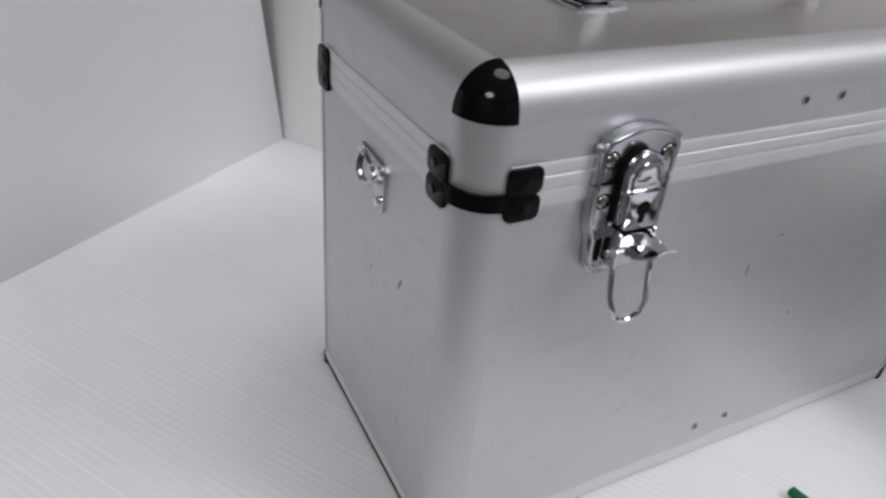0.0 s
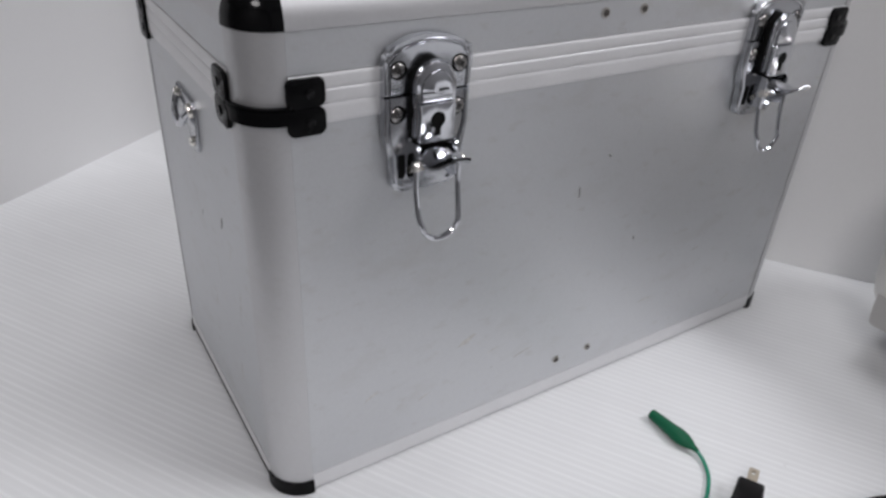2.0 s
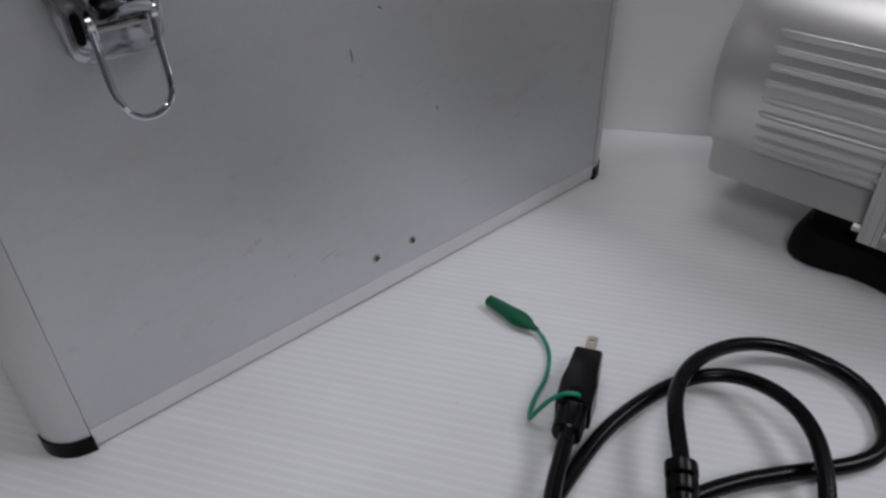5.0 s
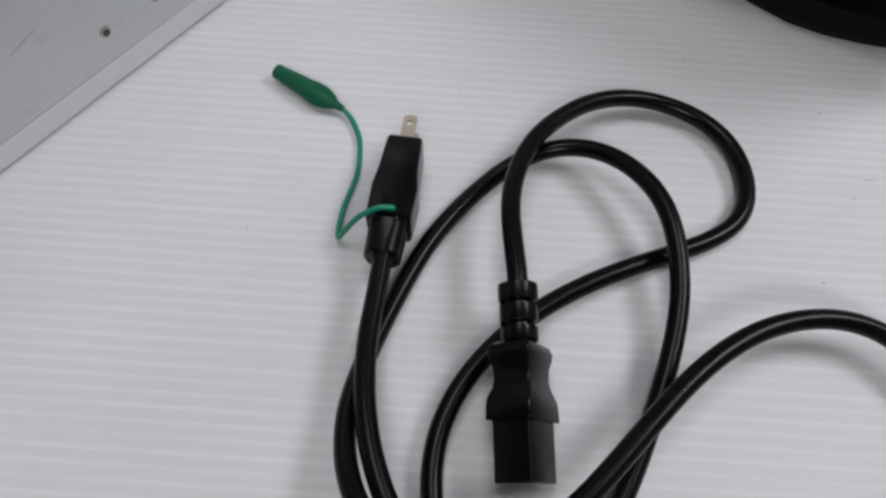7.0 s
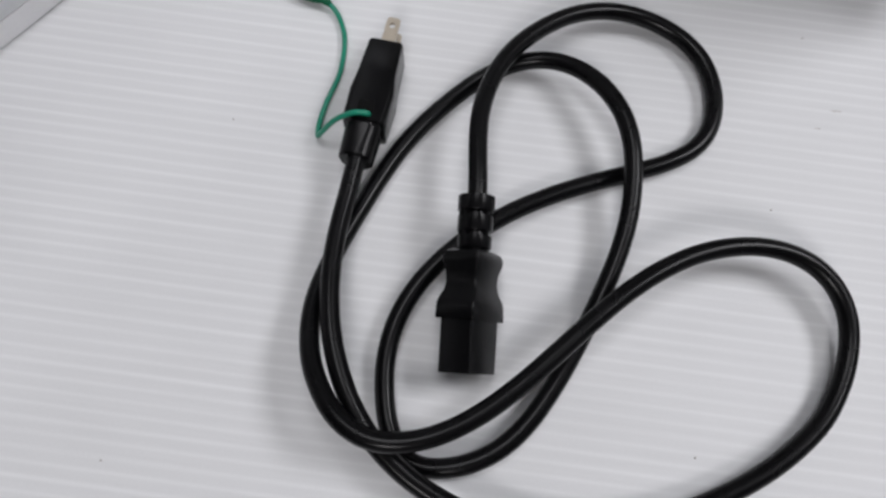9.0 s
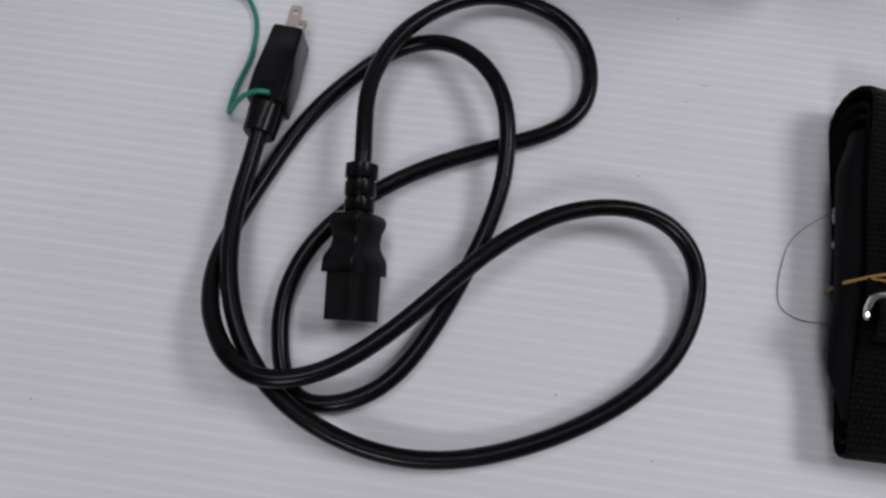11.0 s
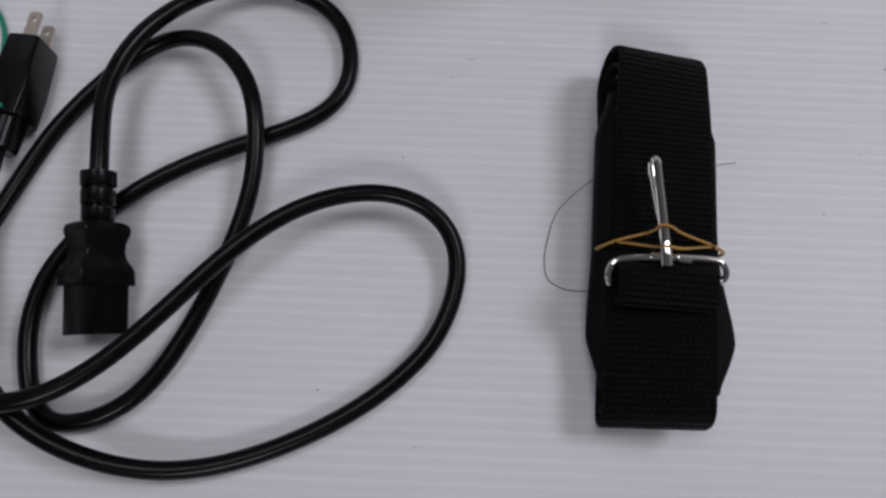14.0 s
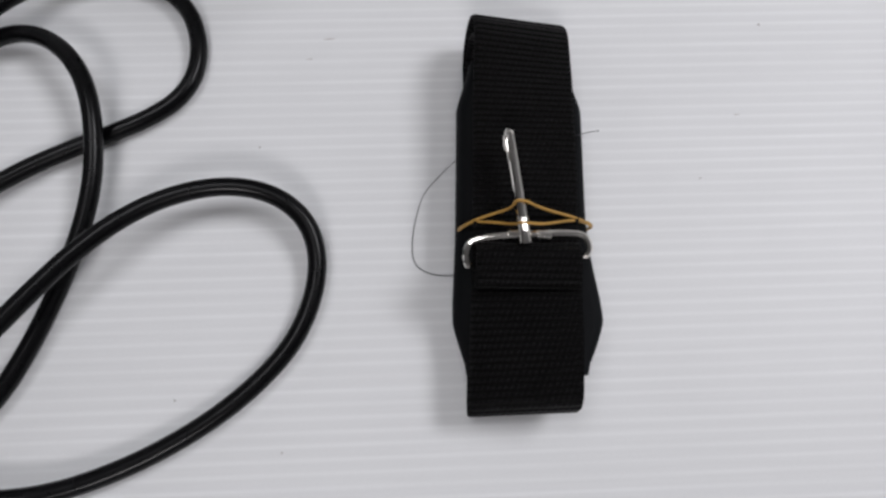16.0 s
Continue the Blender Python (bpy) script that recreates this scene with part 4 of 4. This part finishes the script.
def strap_parts():
    RIB = 118.0
    part("webbing", band_mesh(racetrack(-0.0885, 0.0880, 0.0014, 0.0310, 0.0270, 0.0105), 0.0438, 0.0018, RIB, True, drift), M_WEB, strap, "wound black webbing")
    part("webbing", band_mesh(racetrack(-0.0830, 0.0800, 0.0036, 0.0272, 0.0245, 0.0125), 0.0400, 0.0018, RIB, True, lambda x: drift(x, 0.0012)), M_WEB, strap)
    part("webbing", band_mesh(racetrack(-0.0780, 0.0740, 0.0058, 0.0246, 0.0220, 0.0145), 0.0405, 0.0018, RIB, True, lambda x: drift(x, -0.0008)), M_WEB, strap)
    # padded shoulder piece inside the roll, wider than the webbing
    bm = bmesh.new()
    rings = []
    for i in range(33):
        u = i / 32
        x = -0.074 + 0.138 * u
        e = min(1.0, (math.sin(math.pi * min(max(u, 0.02), 0.98)) * 2.2))
        w = 0.0225 + 0.0060 * e + 0.0008 * math.exp(-((u - 0.20) / 0.16) ** 2)
        out = 0.0205 + 0.0066 * e + 0.0038 * math.exp(-((u - 0.12) / 0.20) ** 2)
        rings.append([(x, y, z) for y, z in rounded(-out, 0.0110 + 0.0060 * max(0.0, 1 - 2 * u), w, 0.0258, 0.0060, 4)])
    rings = [[(x, y, tipped(x - 0.015, y, z)) for x, y, z in ring] for ring in rings]
    loft(bm, rings)
    part("shoulder_pad", bm, M_PAD, strap, "smooth padded shoulder piece")
    # folded end through the metal frame
    part("end_tab", band_mesh([(-0.0240, 0.0345), (-0.0235, 0.0375), (-0.0265, 0.0395), (-0.0330, 0.0390), (-0.0380, 0.0368), (-0.0405, 0.0345), (-0.0390, 0.0326), (-0.0330, 0.0322)], 0.0420, 0.0018, RIB), M_WEB, strap, "short folded webbing end")
    hook = new("snap_hook")
    hook.parent = strap
    hook["label"] = "shiny nickel snap hook on a wire frame"
    # end of a second hook, caught under the roll
    bm = bmesh.new()
    tube(bm, spline([(0.0300, 0.0215, 0.0070), (0.0285, 0.0230, 0.0062), (0.0250, 0.0231, 0.0055), (0.0220, 0.0222, 0.0052)], 4), 0.0014, 10)
    disc(bm, pose(0.0105, 0.0208, 0.0050, -90), 0.0018, 0.0030, 14, 0.0006)
    part("hook_end", bm, M_STEEL, strap, "end of a second nickel hook")
    bm = bmesh.new()
    pts = [(-0.0322, 0.0222, 0.0345), (-0.0322, 0.0242, 0.0355), (-0.0285, 0.0250, 0.0375), (-0.0240, 0.0232, 0.0390), (-0.0220, 0.0170, 0.0396), (-0.0208, 0.0060, 0.0400), (-0.0200, -0.0060, 0.0400),
           (-0.0196, -0.0170, 0.0396), (-0.0205, -0.0218, 0.0392), (-0.0240, -0.0240, 0.0382), (-0.0272, -0.0234, 0.0372), (-0.0282, -0.0212, 0.0362)]
    tube(bm, spline(pts, 5), 0.0014, 10)
    part("wire_frame", bm, M_NICKEL, hook)
    for y0, y1 in ((0.0030, 0.0085), (-0.0030, -0.0085)):
        bm = bmesh.new()
        tube(bm, [(-0.0204, y0, 0.0400), (-0.0208, y1, 0.0399)], 0.0019, 12)
        part("collar", bm, M_NICKEL, hook)
    bm = bmesh.new()
    tube(bm, [(-0.0235, 0.0018, 0.0400), (-0.0210, 0.0022, 0.0412), (-0.0170, 0.0026, 0.0418), (-0.0135, 0.0030, 0.0420)], lambda u: 0.0029 - 0.0007 * u, 12)
    part("swivel", bm, M_NICKEL, hook)
    bm = bmesh.new()
    tube(bm, spline([(-0.0150, 0.0028, 0.0420), (-0.0040, 0.0046, 0.0440), (0.0070, 0.0064, 0.0458), (0.0170, 0.0080, 0.0474), (0.0203, 0.0086, 0.0466), (0.0207, 0.0087, 0.0440), (0.0185, 0.0085, 0.0418), (0.0150, 0.0080, 0.0412)], 5), lambda u: 0.0021 - 0.0004 * u, 10)
    part("hook_arm", bm, M_NICKEL, hook)
    bm = bmesh.new()
    block(bm, (0.0085, -0.0020, -0.0010), (0.0190, 0.0020, 0.0013), 0.0006, m=pose(0.0, 0.0056, 0.0442, 0, -9.2, 9.4))
    part("hook_plate", bm, M_NICKEL, hook)
    bm = bmesh.new()
    tube(bm, [(-0.0080, 0.0042, 0.0412), (0.0160, 0.0082, 0.0412)], 0.0013, 10)
    part("gate", bm, M_NICKEL, hook)


strap_parts()
band = thing("rubber_band", "amber rubber band stretched twice round the strap", "rubber band", pose(0.3439, -0.4401, 0, 0, 0, 30))
for k, top in enumerate(([(-0.0135, 0.0272, 0.020), (-0.0137, 0.0255, 0.0275), (-0.0130, 0.0200, 0.0315), (-0.0158, 0.0060, 0.0385), (-0.0168, 0.0044, 0.0436), (-0.0168, 0.0010, 0.0436), (-0.0158, -0.0060, 0.0395), (-0.0115, -0.0205, 0.0312), (-0.0112, -0.0285, 0.0235), (-0.0110, -0.0285, 0.018)],
                         [(-0.0140, 0.0272, 0.020), (-0.0140, 0.0255, 0.0275), (-0.0120, 0.0200, 0.0320), (-0.0095, 0.0080, 0.0390), (-0.0085, 0.0058, 0.0456), (-0.0085, 0.0020, 0.0456), (-0.0090, -0.0060, 0.0385), (-0.0105, -0.0205, 0.0315), (-0.0108, -0.0285, 0.0240), (-0.0108, -0.0285, 0.018)])):
    bm = bmesh.new()
    low = [(-0.0105, -0.0245, 0.0065), (-0.0110, -0.0205, 0.0009 + 0.0001 * k), (-0.0120, 0.0205, 0.0009 + 0.0001 * k), (-0.0125, 0.0245, 0.0065)]
    tube(bm, spline(top + low, 4, True), 0.0006, 8, True)
    part("loop", bm, M_BAND, band)
thread = thing("loose_thread", "fine dark loose thread lying beside the strap", "thread")
bm = bmesh.new()
tube(bm, spline([(0.3550, -0.4065, 0.012), (0.3520, -0.4040, 0.006), (0.3410, -0.4000, 0.0005), (0.3290, -0.3990, 0.0005), (0.3130, -0.4040, 0.0005), (0.3030, -0.4100, 0.0005), (0.3000, -0.4160, 0.0005), (0.3020, -0.4250, 0.0005), (0.3080, -0.4340, 0.002)], 5), 0.00018, 6)
part("strand", bm, M_THREAD, thread)
thread2 = thing("loose_thread", "short dark loose thread sticking out of the strap", "thread")
bm = bmesh.new()
tube(bm, spline([(0.379, -0.4430, 0.022), (0.3825, -0.4480, 0.027), (0.3865, -0.4535, 0.029)], 4), 0.00018, 6)
part("strand", bm, M_THREAD, thread2)

# ---- scuffs on the case, specks on the sheet ----


def smear(m, w, h):
    """A thin uneven patch of dirt."""
    bm = bmesh.new()
    n = 14
    prism(bm, [(w / 2 * random.uniform(0.6, 1.0) * math.cos(q / n * 2 * math.pi), h / 2 * random.uniform(0.5, 1.0) * math.sin(q / n * 2 * math.pi)) for q in range(n)], m, 0.00005)
    part("smear", bm, M_SMEAR, case)


for x, z, w, h, a in ((0.098, 0.044, 0.011, 0.0016, -20), (0.128, 0.078, 0.016, 0.0050, -25), (0.150, 0.062, 0.012, 0.0012, -20), (0.176, 0.050, 0.020, 0.0016, -14), (0.060, 0.060, 0.014, 0.0014, -30), (0.290, 0.056, 0.016, 0.0012, -8), (0.337, 0.089, 0.012, 0.0010, -5), (0.395, 0.024, 0.016, 0.0014, -30)):
    smear(pose(x, 0.0006, z, 90, a, 0), w, h)
for y, z, w, h, a in ((0.055, 0.148, 0.0010, 0.016, 22), (0.046, 0.118, 0.0016, 0.030, 14), (0.085, 0.125, 0.0012, 0.022, -12), (0.100, 0.090, 0.0020, 0.014, 18), (0.060, 0.060, 0.0022, 0.018, 4)):
    smear(pose(0.0006, y, z, 90, a, -90), w, h)
for x, y, w, h, a in ((0.213, 0.040, 0.010, 0.0025, 10), (0.150, 0.140, 0.030, 0.0020, 4), (0.090, 0.100, 0.022, 0.0020, -8), (0.260, 0.070, 0.018, 0.0018, 6), (0.060, 0.060, 0.016, 0.0014, 30)):
    smear(pose(x, y, H - 0.0006, 0, 0, a), w, h)
for x, z, w, h, a in ((0.205, 0.166, 0.0012, 0.0085, -6), (0.264, 0.1175, 0.0016, 0.0030, 0), (0.226, 0.187, 0.0035, 0.0012, 30), (0.150, 0.047, 0.0010, 0.0010, 0)):
    bm = bmesh.new()
    prism(bm, [(w / 2 * math.cos(q / 10 * 2 * math.pi), h / 2 * math.sin(q / 10 * 2 * math.pi)) for q in range(10)], pose(x, 0.0006, z, 90, a, 0), 0.00008)
    part("scuff", bm, M_SCUFF, case)
for y, z, w, h, a in ((0.065, 0.163, 0.0022, 0.0100, 25), (0.107, 0.150, 0.0010, 0.0045, 10)):
    bm = bmesh.new()
    prism(bm, [(w / 2 * math.cos(q / 10 * 2 * math.pi), h / 2 * math.sin(q / 10 * 2 * math.pi)) for q in range(10)], pose(0.0006, y, z, 90, a, -90), 0.00008)
    part("scuff", bm, M_SCUFF, case)
for x, y, w, long in ((0.4003, -0.2835, 0.0012, 1), (0.0414, -0.1759, 0.0012, 1), (0.3113, -0.3214, 0.0014, 1), (0.1979, -0.3565, 0.0012, 1), (0.3759, -0.3177, 0.0019, 4.5), (0.3617, -0.3157, 0.0012, 4), (0.3028, -0.1340, 0.0011, 1),
                      (0.182, -0.106, 0.0010, 1), (0.3922, -0.2134, 0.0012, 1.5), (0.2030, -0.4070, 0.0011, 1), (0.4053, -0.5052, 0.0011, 1), (0.4955, -0.4954, 0.0012, 1.5), (0.5022, -0.4576, 0.0016, 3), (0.4442, -0.5064, 0.0014, 3)):
    bm = bmesh.new()
    n = 9
    base = [(long * w * random.uniform(0.28, 0.42) * math.cos(2 * math.pi * q / n), w * random.uniform(0.22, 0.4) * math.sin(2 * math.pi * q / n)) for q in range(n)]
    prism(bm, base, pose(x, y, -0.0002, 0, 0, -54), 0.00025)
    if long > 2:
        tagged(part("dirt_speck", bm, M_FAINT), "faint grey rubbed mark on the white sheet", "mark", "marks on the sheet")
    else:
        tagged(part("dirt_speck", bm, M_SPECK), "tiny dark speck of dirt on the white sheet", "speck", "specks on the sheet")
